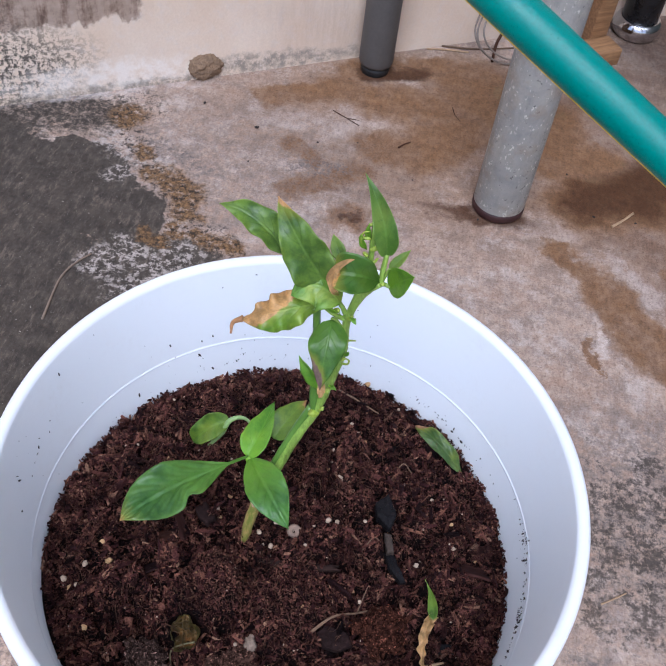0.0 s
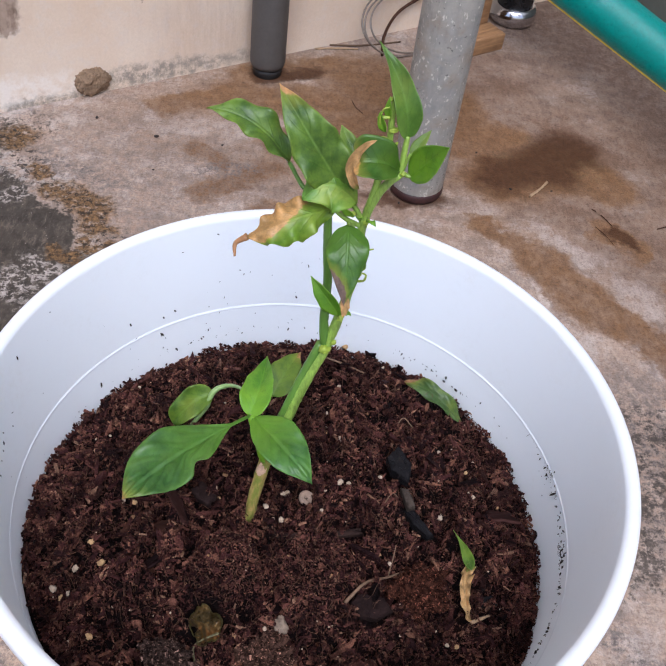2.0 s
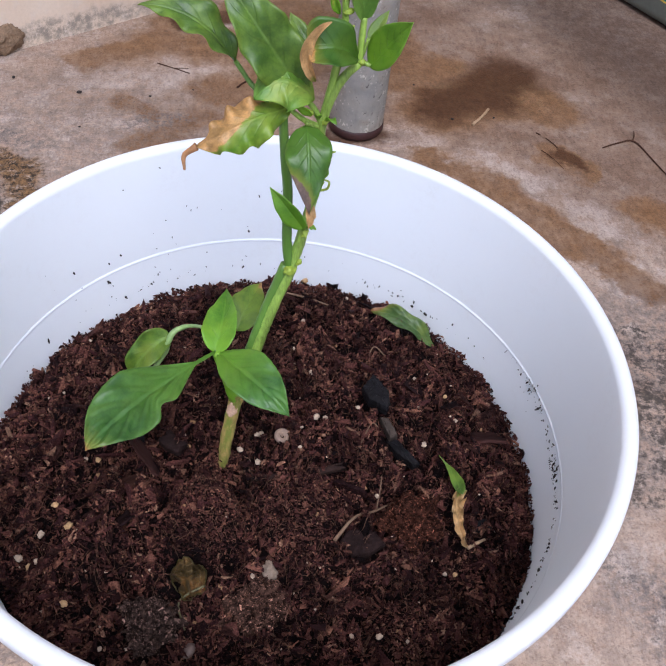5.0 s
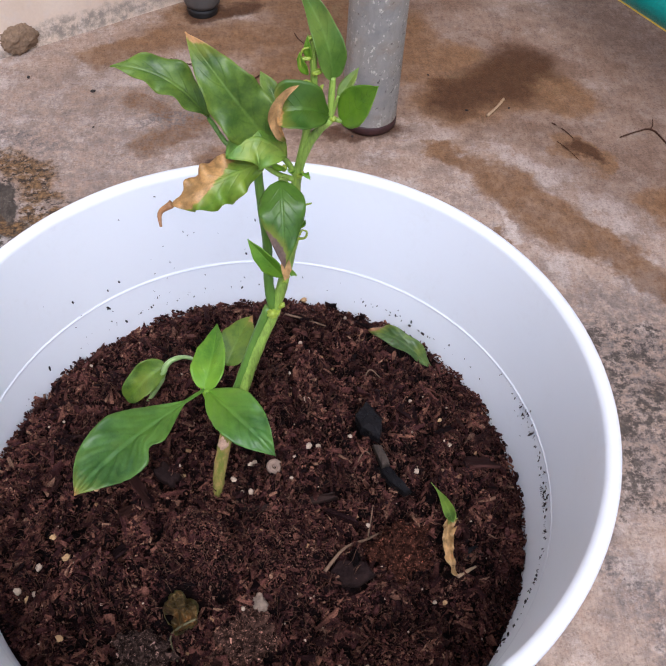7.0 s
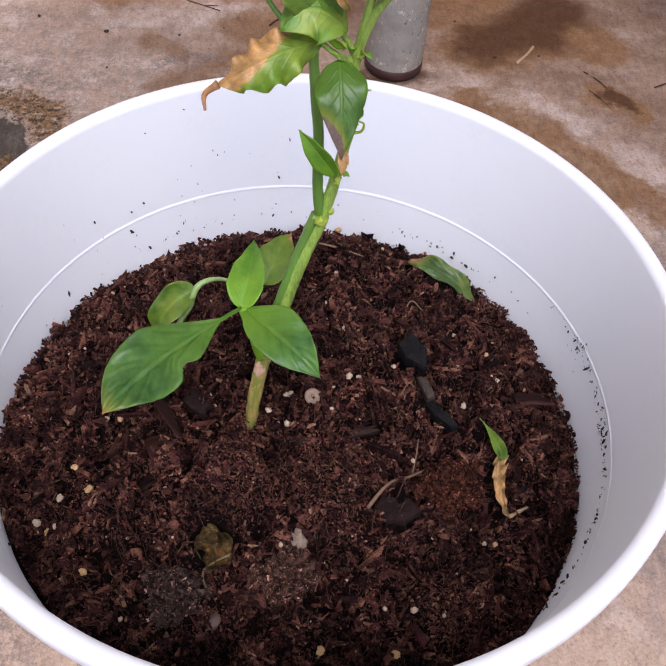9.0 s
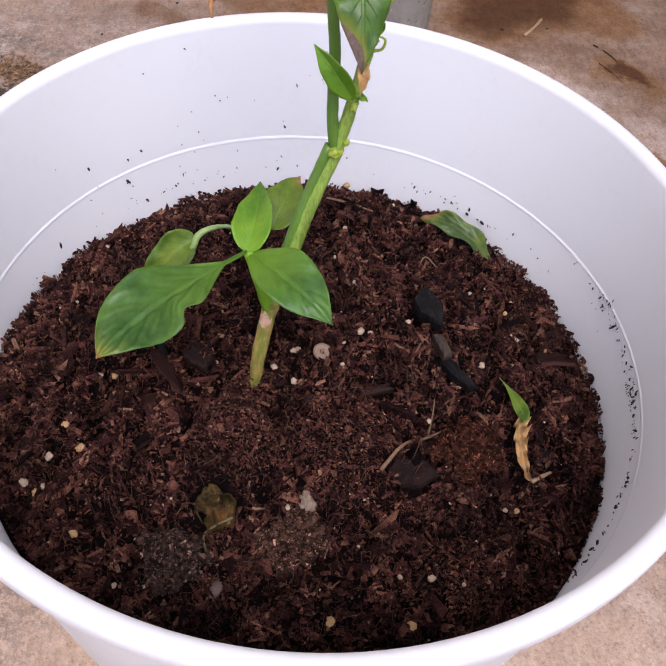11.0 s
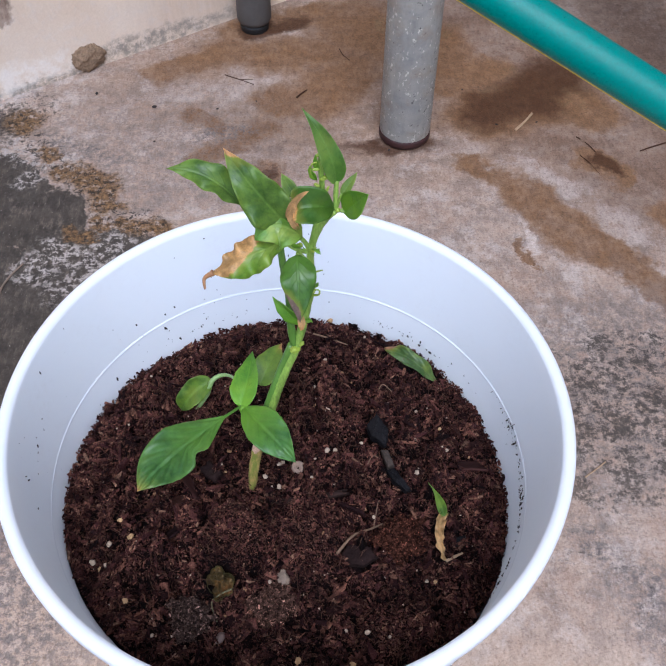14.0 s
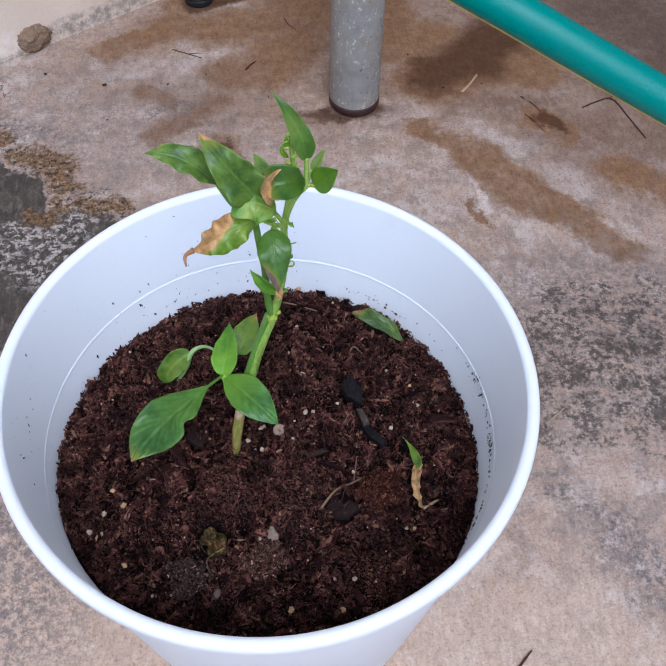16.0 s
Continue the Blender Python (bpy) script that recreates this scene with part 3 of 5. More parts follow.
# ---- mesh helpers ----
def link(name, bm, material, parent=None, smooth=True):
    me = bpy.data.meshes.new(name)
    bm.normal_update()
    bm.to_mesh(me)
    bm.free()
    me.materials.append(material)
    if smooth:
        me.shade_smooth()
    ob = new(name, me)
    ob.parent = parent
    return ob


def part(name, bm, material, parent, label="", smooth=True):
    return tagged(link(name, bm, material, parent, smooth), label)


def thing(name, label, category, group="", at=None):
    ob = tagged(new(name), label, category, group)
    if at is not None:
        ob.matrix_basis = at
    return ob


def lathe(bm, profile, steps=96, closed=False):
    """Turns (radius, height) pairs round the z axis."""
    rings = []
    for r, h in profile:
        rings.append([bm.verts.new((r * math.cos(a), r * math.sin(a), h)) for a in (2 * math.pi * i / steps for i in range(steps))])
    pairs = list(zip(rings, rings[1:])) + ([(rings[-1], rings[0])] if closed else [])
    for a, b in pairs:
        for i in range(steps):
            j = (i + 1) % steps
            bm.faces.new((a[i], a[j], b[j], b[i]))
    return rings


def spline(points, n):
    """n points on a smooth curve through the given ones."""
    p = [Vector(points[0]) * 2 - Vector(points[1])] + [Vector(q) for q in points] + [Vector(points[-1]) * 2 - Vector(points[-2])]
    out = []
    for k in range(n):
        s = k / (n - 1) * (len(points) - 1)
        i = min(int(s), len(points) - 2)
        f = s - i
        a, b, c, d = p[i:i + 4]
        out.append(0.5 * ((2 * b) + (c - a) * f + (2 * a - 5 * b + 4 * c - d) * f * f + (3 * b - a - 3 * c + d) * f ** 3))
    return out


def tube(bm, points, radii, n=24, sides=12, knobs=0.0, smooth_path=True):
    """A closed tube along a curve; radii run from its start to its end."""
    line = spline(points, n) if smooth_path else [Vector(q) for q in points]
    n = len(line)
    up = Vector((0.3, 0.2, 1)).normalized()
    rings = []
    for i, c in enumerate(line):
        d = (line[min(i + 1, n - 1)] - line[max(i - 1, 0)]).normalized()
        x = d.cross(up)
        x = x.normalized() if x.length > 1e-4 else Vector((1, 0, 0))
        y = d.cross(x)
        f = i / (n - 1) * (len(radii) - 1)
        k = min(int(f), len(radii) - 2) if len(radii) > 1 else 0
        r = radii[k] + (radii[min(k + 1, len(radii) - 1)] - radii[k]) * (f - k)
        ring = []
        for j in range(sides):
            a = 2 * math.pi * j / sides
            q = x * math.cos(a) + y * math.sin(a)
            rr = r * (1 + knobs * noise.noise((c + q * r) * 260))
            ring.append(bm.verts.new(c + q * rr))
        rings.append(ring)
    for a, b in zip(rings, rings[1:]):
        for j in range(sides):
            bm.faces.new((a[j], a[(j + 1) % sides], b[(j + 1) % sides], b[j]))
    bm.faces.new(rings[0][::-1])
    bm.faces.new(rings[-1])


def box(bm, sx, sy, sz, m=None, bevel=0.002, segments=2):
    made = bmesh.ops.create_cube(bm, size=1, matrix=(m or Matrix()) @ Matrix.Diagonal((sx, sy, sz, 1)))
    edges = {e for v in made["verts"] for e in v.link_edges}
    bmesh.ops.bevel(bm, geom=list(edges), offset=bevel, segments=segments, affect="EDGES", profile=0.5)


def lump(bm, radius, scale=(1, 1, 1), rough=0.25, freq=1.6, seed=0, detail=3):
    """An uneven stone or clod."""
    made = bmesh.ops.create_icosphere(bm, subdivisions=detail, radius=1)
    off = Vector((seed * 3.1, seed * 1.7, seed * 0.9))
    for v in made["verts"]:
        d = v.co.normalized()
        k = 1 + rough * noise.noise(d * freq + off) + rough * 0.5 * noise.noise(d * freq * 3 + off)
        v.co = Vector((d.x * scale[0], d.y * scale[1], d.z * scale[2])) * radius * k


def blade(bm, base, mid, tip, side, fold=0.25, wave=0.0, waves=3.0, twist=0.0, full=0.38, keen=1.12, notch=0.0, cup=0.0, quilt=0.06, neck=0.0, rows=22, cols=10, seed=0, thick=0.00035):
    """A leaf blade: stalk end, a place on its midrib, tip, and the half-width vector at its widest."""
    base, mid, tip, side = Vector(base), Vector(mid), Vector(tip), Vector(side)
    ctrl = mid * 2 - (base + tip) * 0.5
    half = side.length
    face = side.cross(tip - base).normalized()
    if face.dot(Vector((0.0, -0.59, 0.81))) < 0:
        face = -face
    uv = bm.loops.layers.uv.verify()
    top, low, coords = [], [], {}
    rise = keen * full / (1 - full)
    peak = full ** rise * (1 - full) ** keen
    for i in range(rows + 1):
        v = i / rows
        p = base * (1 - v) ** 2 + ctrl * 2 * v * (1 - v) + tip * v * v
        d = ((ctrl - base) * (1 - v) + (tip - ctrl) * v).normalized()
        s = (side - d * side.dot(d)).normalized()
        n = s.cross(d)
        if n.dot(face) < 0:
            n = -n
        a = twist * (v - 0.5)
        s, n = s * math.cos(a) + n * math.sin(a), n * math.cos(a) - s * math.sin(a)
        k = max(0.0, (v - neck) / (1 - neck))
        w = half * max(0.05 if v < 0.5 else 0.012, k ** rise * (1 - k) ** keen / peak) * (1 + 0.05 * noise.noise(Vector((v * 9, seed, 4))))
        row, back = [], []
        for j in range(cols + 1):
            u = j / cols * 2 - 1
            e = abs(u)
            ww = w * (1 - notch * math.exp(-((v - 0.42) / 0.048) ** 2) * (u > 0)) + w * 0.03 * e ** 3 * noise.noise(Vector((v * 26, u * 2, seed + 7)))
            ripple = wave * math.sqrt(half * w) * e * e * math.sin(waves * 2 * math.pi * v + (1.3 if u > 0 else 0) + seed)
            ripple += quilt * w * math.sin(6.5 * 2 * math.pi * (v - 0.42 * e + 0.10 * e * e)) * e * (1 - e) * 2 - quilt * w * math.exp(-(u / 0.14) ** 2)
            ripple += 0.06 * half * noise.noise(Vector((u * 2, v * 5, seed)))
            q = p + s * (ww * u * math.cos(fold * e)) + n * (ww * e * math.sin(fold) + ripple + cup * w * e * e)
            row.append(bm.verts.new(q))
            back.append(bm.verts.new(q - n * thick))
            coords[row[-1]] = coords[back[-1]] = ((u + 1) / 2, v)
        top.append(row)
        low.append(back)
    faces = []
    for i in range(rows):
        for j in range(cols):
            faces.append(bm.faces.new((top[i][j], top[i][j + 1], top[i + 1][j + 1], top[i + 1][j])))
            faces.append(bm.faces.new((low[i][j], low[i + 1][j], low[i + 1][j + 1], low[i][j + 1])))
        for j, flip in ((0, False), (cols, True)):
            q = (top[i][j], top[i + 1][j], low[i + 1][j], low[i][j])
            faces.append(bm.faces.new(q[::-1] if flip else q))
    for i, flip in ((0, True), (rows, False)):
        for j in range(cols):
            q = (top[i][j], top[i][j + 1], low[i][j + 1], low[i][j])
            faces.append(bm.faces.new(q[::-1] if flip else q))
    for f in faces:
        for lp in f.loops:
            lp[uv].uv = coords[lp.vert]


def leaf(parent, base, mid, tip, side, material, label="", **kw):
    bm = bmesh.new()
    blade(bm, base, mid, tip, side, **kw)
    return part("leaf", bm, material, parent, label)


def stalk(parent, name, points, radii, material, label="", sides=10, n=18, knobs=0.15):
    bm = bmesh.new()
    tube(bm, points, radii, n, sides, knobs)
    return part(name, bm, material, parent, label)


# ---- the setting ----
RIM, SOIL_R = 0.2652, 0.1325
bm = bmesh.new()
bmesh.ops.create_grid(bm, x_segments=4, y_segments=4, size=150)
ground = tagged(link("ground", bm, M_FLOOR, smooth=False), "stained concrete yard floor with damp brown patches and black mould", "floor", kind="structure")

WALL_TURN = math.degrees(math.atan(0.63))
WALL = pose(-0.4491, 0.5359, 0, 0, 0, WALL_TURN)  # x along the wall's foot, y into the wall
bm = bmesh.new()
box(bm, 6.0, 0.15, 2.4, Matrix.Translation((0.3, 0.075, 1.19)), 0.004)
wall = tagged(link("wall_north", bm, M_WALL, smooth=False), "cream painted plaster wall with peeling patches and grimy foot", "wall", kind="structure")
wall.matrix_basis = WALL


# unseen second wall, added to keep light off the yard's right side
CORNER = WALL @ Matrix.Translation((1.78, 0, 0))  # y runs into the first wall
bm = bmesh.new()
box(bm, 0.15, 6.0, 2.4, Matrix.Translation((0.075, -3.003, 1.19)), 0.004)
tagged(link("shade_wall_east", bm, M_WALL, smooth=False), "plain painted plaster wall, unseen, added to shade the right of the yard", "wall", kind="structure").matrix_basis = CORNER


# ---- white bucket ----
bucket = thing("bucket", "white translucent plastic bucket filled with potting soil, standing on concrete", "bucket", at=pose(0.0006, -0.0013, 0) @ Matrix.Diagonal((1.003, 1.011, 1, 1)))
bm = bmesh.new()
lathe(bm, [(0.1450, RIM - 0.0100), (0.1112, 0.006), (0.1095, 0.002), (0.106, 0.0), (0.001, 0.0)][::-1], 160)
lathe(bm, [(0.001, 0.004), (0.105, 0.004), (0.1085, 0.008), (0.1340, 0.2035), (0.1425, RIM - 0.0062)], 160)
part("body", bm, M_PLASTIC, bucket)
bm = bmesh.new()
rim = [(0.1425, RIM - 0.0062), (0.14285, RIM - 0.0036)] + [(0.1464 + 0.0036 * math.cos(a), RIM - 0.0036 + 0.0036 * math.sin(a)) for a in (math.pi * (1 - k / 10) for k in range(1, 11))]
rim += [(0.1499, RIM - 0.0080), (0.1490, RIM - 0.0098), (0.1475, RIM - 0.0104), (0.1450, RIM - 0.0100)]
lathe(bm, rim, 160)
part("rim", bm, M_PLASTIC, bucket, "rounded white rim")
bm = bmesh.new()
lathe(bm, [(0.1340 + 0.15 * (z - 0.2035) + 0.00008 - 0.00034 * math.sin(math.pi * k / 8) ** 2, z) for k in range(9) for z in (0.2026 + 0.0032 * k / 8,)], 160)
part("fill_line", bm, simple("ring_plastic", (0.815, 0.845, 0.875), 0.5, vary=0.01, bump=0.0), bucket, "raised ring moulded inside the wall")


# ---- potting soil ----
SWELLS = ((0.034, 0.018, 0.020, 0.008), (0.003, -0.004, 0.012, 0.003), (0.020, 0.056, 0.018, -0.004), (-0.066, -0.013, 0.018, -0.004), (0.050, -0.028, 0.018, -0.005), (0.084, -0.058, 0.016, -0.004), (-0.045, -0.092, 0.018, 0.003), (0.116, -0.046, 0.015, 0.003),
          (-0.022, -0.002, 0.009, -0.012), (-0.061, -0.060, 0.006, -0.012), (-0.060, -0.074, 0.006, -0.011), (-0.040, -0.103, 0.012, -0.013), (-0.077, -0.006, 0.008, -0.010), (-0.020, -0.065, 0.006, -0.006), (0.036, -0.070, 0.008, -0.006), (0.085, 0.012, 0.006, -0.006), (0.008, -0.021, 0.004, -0.003), (0.078, -0.010, 0.008, -0.004), (0.0, -0.114, 0.03, -0.013))
# rounded, matted lumps: x, y, radius, height
DOMES = ((-0.031, -0.043, 0.0195, 0.0130), (0.011, -0.036, 0.0205, 0.0060), (-0.050, -0.064, 0.011, 0.0065), (-0.076, -0.050, 0.014, 0.0060), (0.056, -0.088, 0.016, 0.0050), (-0.088, 0.020, 0.015, 0.0050), (0.030, 0.034, 0.014, 0.0030), (0.090, 0.000, 0.012, 0.0030), (-0.030, 0.060, 0.018, 0.0040))


def in_dome(x, y):
    return max(1.25 - math.hypot(x - u, y - v) / r for u, v, r, h in DOMES[:3] + DOMES[4:5])


def soil_relief(x, y):
    """Rounded clumps with sharp creases between them."""
    calm = min(1.0, max(0.22, 1.0 - 1.5 * in_dome(x, y)))
    calm *= min(1.0, max(0.35, (0.136 - math.hypot(x, y)) / 0.03))  # smoother along the wall
    return calm * (0.0165 * (abs(noise.noise(Vector((x * 62, y * 62, 5.0)))) - 0.22) + 0.0180 * (abs(noise.noise(Vector((x * 135, y * 135, 9.0)))) - 0.22))


def soil_height(x, y):
    z = 0.1958 - 0.0546 * x - 0.0201 * y - 1.1077 * x * x - 1.0954 * y * y + 0.5535 * x * y
    for u, v, s, h in SWELLS:
        z += h * math.exp(-((x - u) ** 2 + (y - v) ** 2) / (2 * s * s))
    for u, v, r, h in DOMES:
        d = math.hypot(x - u, y - v) / (r * (1 + 0.22 * noise.noise(Vector((x * 45, y * 45, u * 900)))))
        z += h * (math.sqrt(1 - d * d) if d < 1 else 0) - 0.30 * h * math.exp(-((d - 1.10) / 0.16) ** 2)
    return z + 0.0025 * noise.noise(Vector((x * 40, y * 40, 3.0))) + soil_relief(x, y)


# places where larger pieces lie bare: x, y, radius
BARE = ((0.0620, -0.0400, 0.0120), (-0.0520, -0.0850, 0.0112), (-0.0090, -0.0780, 0.0115), (0.0530, 0.0250, 0.0080), (0.0560, 0.0120, 0.005), (0.0580, 0.0030, 0.0045), (0.0640, -0.0040, 0.004), (-0.0370, -0.0660, 0.0085),
        (0.0052, -0.0035, 0.0038), (0.0765, 0.0890, 0.009), (0.066, 0.099, 0.007), (0.088, 0.081, 0.007), (0.0390, -0.0510, 0.008), (0.0810, -0.0085, 0.003), (0.0850, -0.0150, 0.0038), (0.0860, -0.0270, 0.005), (0.0860, -0.0390, 0.004), (0.0870, -0.0480, 0.003), (-0.0030, -0.0640, 0.0032))


soil = thing("potting_soil", "dark brown peat and bark potting soil with perlite, mounded in bucket", "soil")
soil["kind"] = "stuff"
bm = bmesh.new()
rings = []
for i in range(111):
    r = SOIL_R * i / 110
    rings.append([bm.verts.new((r * math.cos(a), r * math.sin(a), soil_height(r * math.cos(a), r * math.sin(a)) - 0.0026 + 0.0012 * noise.noise(Vector((r * math.cos(a), r * math.sin(a), 0)) * 420))) for a in (2 * math.pi * k / 200 for k in range(200))] if i else [bm.verts.new((0, 0, soil_height(0, 0)))])
for k in range(200):
    bm.faces.new((rings[0][0], rings[1][k], rings[1][(k + 1) % 200]))
for a, b in zip(rings[1:], rings[2:]):
    for k in range(200):
        bm.faces.new((a[k], b[k], b[(k + 1) % 200], a[(k + 1) % 200]))
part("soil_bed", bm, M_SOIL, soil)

CUBE = np.array([(x, y, z) for x in (-0.5, 0.5) for y in (-0.5, 0.5) for z in (-0.5, 0.5)])
QUADS = np.array([(0, 1, 3, 2), (4, 6, 7, 5), (0, 4, 5, 1), (2, 3, 7, 6), (0, 2, 6, 4), (1, 5, 7, 3)])


def splinters(rng, dims, jitter):
    """Irregular flakes of the given sizes with one end narrower than the other."""
    n = len(dims)
    p = CUBE[None] + rng.uniform(-jitter, jitter, (n, 8, 3)) * 0.5
    p[:, :, 1] *= 1 - (p[:, :, 0] + 0.5) * rng.uniform(0, 0.7, (n, 1))
    return p * dims[:, None, :]


def scatter(name, count, sizes, material, parent, seed, reach=None, lift=0.3, label="", jitter=0.32, lying=0.5, thin=0.8, matted=1.0):
    """Many little irregular flakes on the soil, joined into one mesh; on the matted lumps they are smaller."""
    rng = np.random.default_rng(seed)
    r, a = (reach or SOIL_R - 0.0015) * np.sqrt(rng.random(count)), rng.random(count) * 2 * math.pi
    spots, keep = np.stack((r * np.cos(a), r * np.sin(a)), 1), rng.random(count)
    bare = np.array(BARE)
    free = (((spots[:, None, :] - bare[None, :, :2]) ** 2).sum(2) > bare[:, 2] ** 2).all(1)
    relief = np.array([soil_relief(x, y) for x, y in spots])
    spots = spots[free & ((relief > -0.0014) | (keep > thin))]  # few lie in the creases
    n = len(spots)
    mat = np.array([in_dome(x, y) for x, y in spots]) > 0.25
    length = np.exp(rng.normal(math.log(sizes[0]), sizes[3], n)) * np.where(mat, matted, 1.0)
    dims = np.stack((length, length * rng.uniform(*sizes[1], n), length * rng.uniform(*sizes[2], n)), 1)
    p = splinters(rng, dims, jitter)
    for i, j, turn in ((1, 2, rng.normal(0, lying, n)), (2, 0, rng.normal(0, lying, n)), (0, 1, rng.random(n) * 6.283)):
        c, k, u, v = np.cos(turn)[:, None], np.sin(turn)[:, None], p[:, :, i].copy(), p[:, :, j].copy()
        p[:, :, i], p[:, :, j] = u * c - v * k, u * k + v * c
    z = np.array([soil_height(x, y) for x, y in spots]) + lift * dims[:, 2] + rng.uniform(-0.0014, 0.0017, n)
    p += np.concatenate((spots, z[:, None]), 1)[:, None, :]
    me = bpy.data.meshes.new(name)
    me.from_pydata(p.reshape(-1, 3).tolist(), [], (QUADS[None] + 8 * np.arange(n)[:, None, None]).reshape(-1, 4).tolist())
    me.materials.append(material)
    ob = new(name, me)
    ob.parent = parent
    return tagged(ob, label, kind="stuff")


scatter("bark_flakes", 19000, (0.0023, (0.12, 0.40), (0.10, 0.26), 0.50), M_CHIPS, soil, 1, lift=0.8, lying=0.45, jitter=0.55, thin=0.82, matted=0.45)
scatter("small_flakes", 46000, (0.00125, (0.16, 0.60), (0.15, 0.40), 0.45), M_CHIPS, soil, 2, lift=0.8, lying=0.7, jitter=0.55, thin=0.84, matted=0.7)
scatter("fine_crumbs", 56000, (0.00072, (0.3, 0.9), (0.4, 0.9), 0.4), M_CHIPS, soil, 3, lift=0.9, jitter=0.5, thin=0.4)


def bark_chips(count, seed):
    """Single larger chips of bark, a few shapes turned and sized in many ways."""
    rng = np.random.default_rng(seed)
    shapes = []
    for k in range(14):
        me = bpy.data.meshes.new("bark_chip")
        p = splinters(rng, np.array([(1.0, rng.uniform(0.22, 0.48), rng.uniform(0.10, 0.20))]), 0.55)[0]
        me.from_pydata(p.tolist(), [], QUADS.tolist())
        me.materials.append(M_CHIP)
        shapes.append(me)
    made = 0
    while made < count:
        r, a = 0.120 * math.sqrt(rng.random()), rng.random() * 6.283
        x, y, size = r * math.cos(a), r * math.sin(a), min(0.0105, math.exp(rng.normal(math.log(0.0041), 0.30)))
        if in_dome(x, y) > 0.2 or soil_relief(x, y) < -0.001 or any((x - u) ** 2 + (y - v) ** 2 < (w + size * 0.4) ** 2 for u, v, w in BARE):
            continue
        ob = new("bark_chip", shapes[made % 14])
        ob.parent = soil
        lean = [math.degrees(q) for q in rng.normal(0, 0.28, 2)]
        ob.matrix_basis = pose(x, y, soil_height(x, y) + 0.0012 + size * 0.1, *lean, rng.random() * 360) @ Matrix.Diagonal((size, size, size, 1))
        made += 1


def peat_crumbs(name, count, size0, spread, material, label, seed, sink, reach=0.124):
    """Rounded crumbs, half sunk, joined into one mesh."""
    rng = np.random.default_rng(seed)
    ball = bmesh.new()
    bmesh.ops.create_icosphere(ball, subdivisions=2, radius=1)
    base = np.array([v.co[:] for v in ball.verts])
    tris = np.array([[v.index for v in f.verts] for f in ball.faces])
    ball.free()
    verts, faces = [], []
    for k in range(count):
        r, a = reach * math.sqrt(rng.random()), rng.random() * 6.283
        x, y, size = r * math.cos(a), r * math.sin(a), math.exp(rng.normal(math.log(size0), spread))
        if any((x - u) ** 2 + (y - v) ** 2 < (w + size) ** 2 for u, v, w in BARE):
            continue
        p = base * (1 + rng.uniform(-0.3, 0.3, (len(base), 1))) * (size * np.array((1, rng.uniform(0.6, 1), rng.uniform(0.5, 0.8))))
        turn = np.array(Euler((rng.normal(0, 0.4), rng.normal(0, 0.4), rng.random() * 6.283)).to_matrix())
        faces.append(tris + len(base) * len(verts))
        verts.append(p @ turn.T + (x, y, soil_height(x, y) + size * sink))
    me = bpy.data.meshes.new(name)
    me.from_pydata(np.concatenate(verts).tolist(), [], np.concatenate(faces).tolist())
    me.materials.append(material)
    ob = new(name, me)
    ob.parent = soil
    return tagged(ob, label, kind="stuff")


peat_crumbs("peat_crumbs", 420, 0.0012, 0.35, M_CHIPS, "rounded reddish brown peat crumbs", 6, 0.35)


def strands(name, count, length, radius, material, parent, seed):
    rng = np.random.default_rng(seed)
    bm = bmesh.new()
    for _ in range(count):
        r, a = 0.122 * math.sqrt(rng.random()), rng.random() * 6.283
        x, y, h = r * math.cos(a), r * math.sin(a), rng.random() * 6.283
        size = length * rng.uniform(0.4, 1.5)
        pts = []
        for k in range(4):
            pts.append((x, y, soil_height(x, y) + 0.0012 + rng.uniform(0, 0.0014)))
            x, y, h = x + math.cos(h) * size / 3, y + math.sin(h) * size / 3, h + rng.normal(0, 0.35)
            if math.hypot(x, y) > 0.127:
                h += 2
        tube(bm, pts, (radius, radius * 0.5), 5, 3)
    ob = part(name, bm, material, parent)
    return tagged(ob, "fine brown root fibres", kind="stuff")


strands("root_fibres", 4200, 0.0046, 0.00013, simple("root_fibre", (0.120, 0.062, 0.038), 0.8, scale=400, vary=0.5, spec=0.1), soil, 5)
peat_crumbs("perlite_grains", 150, 0.00055, 0.3, M_PERLITE, "tiny pale perlite grains", 7, 1.6)
scatter("tan_flakes", 70, (0.0015, (0.4, 0.9), (0.2, 0.5), 0.35), simple("tan_flake", (0.26, 0.15, 0.075), 0.85, scale=300, vary=0.4, spec=0.1), soil, 8, lift=1.2, label="tan bark flakes")


def grain(name, label, category, x, y, r, material, seed, scale=(1, 0.85, 0.75), group="", rough=0.22, sink=0.35, detail=2):
    bm = bmesh.new()
    lump(bm, r, scale, rough, 1.7, seed, detail)
    ob = tagged(link(name, bm, material), label, category, group)
    ob.matrix_basis = pose(x, y, soil_height(x, y) + r * sink + 0.0016, 0, 0, seed * 47)
    return ob


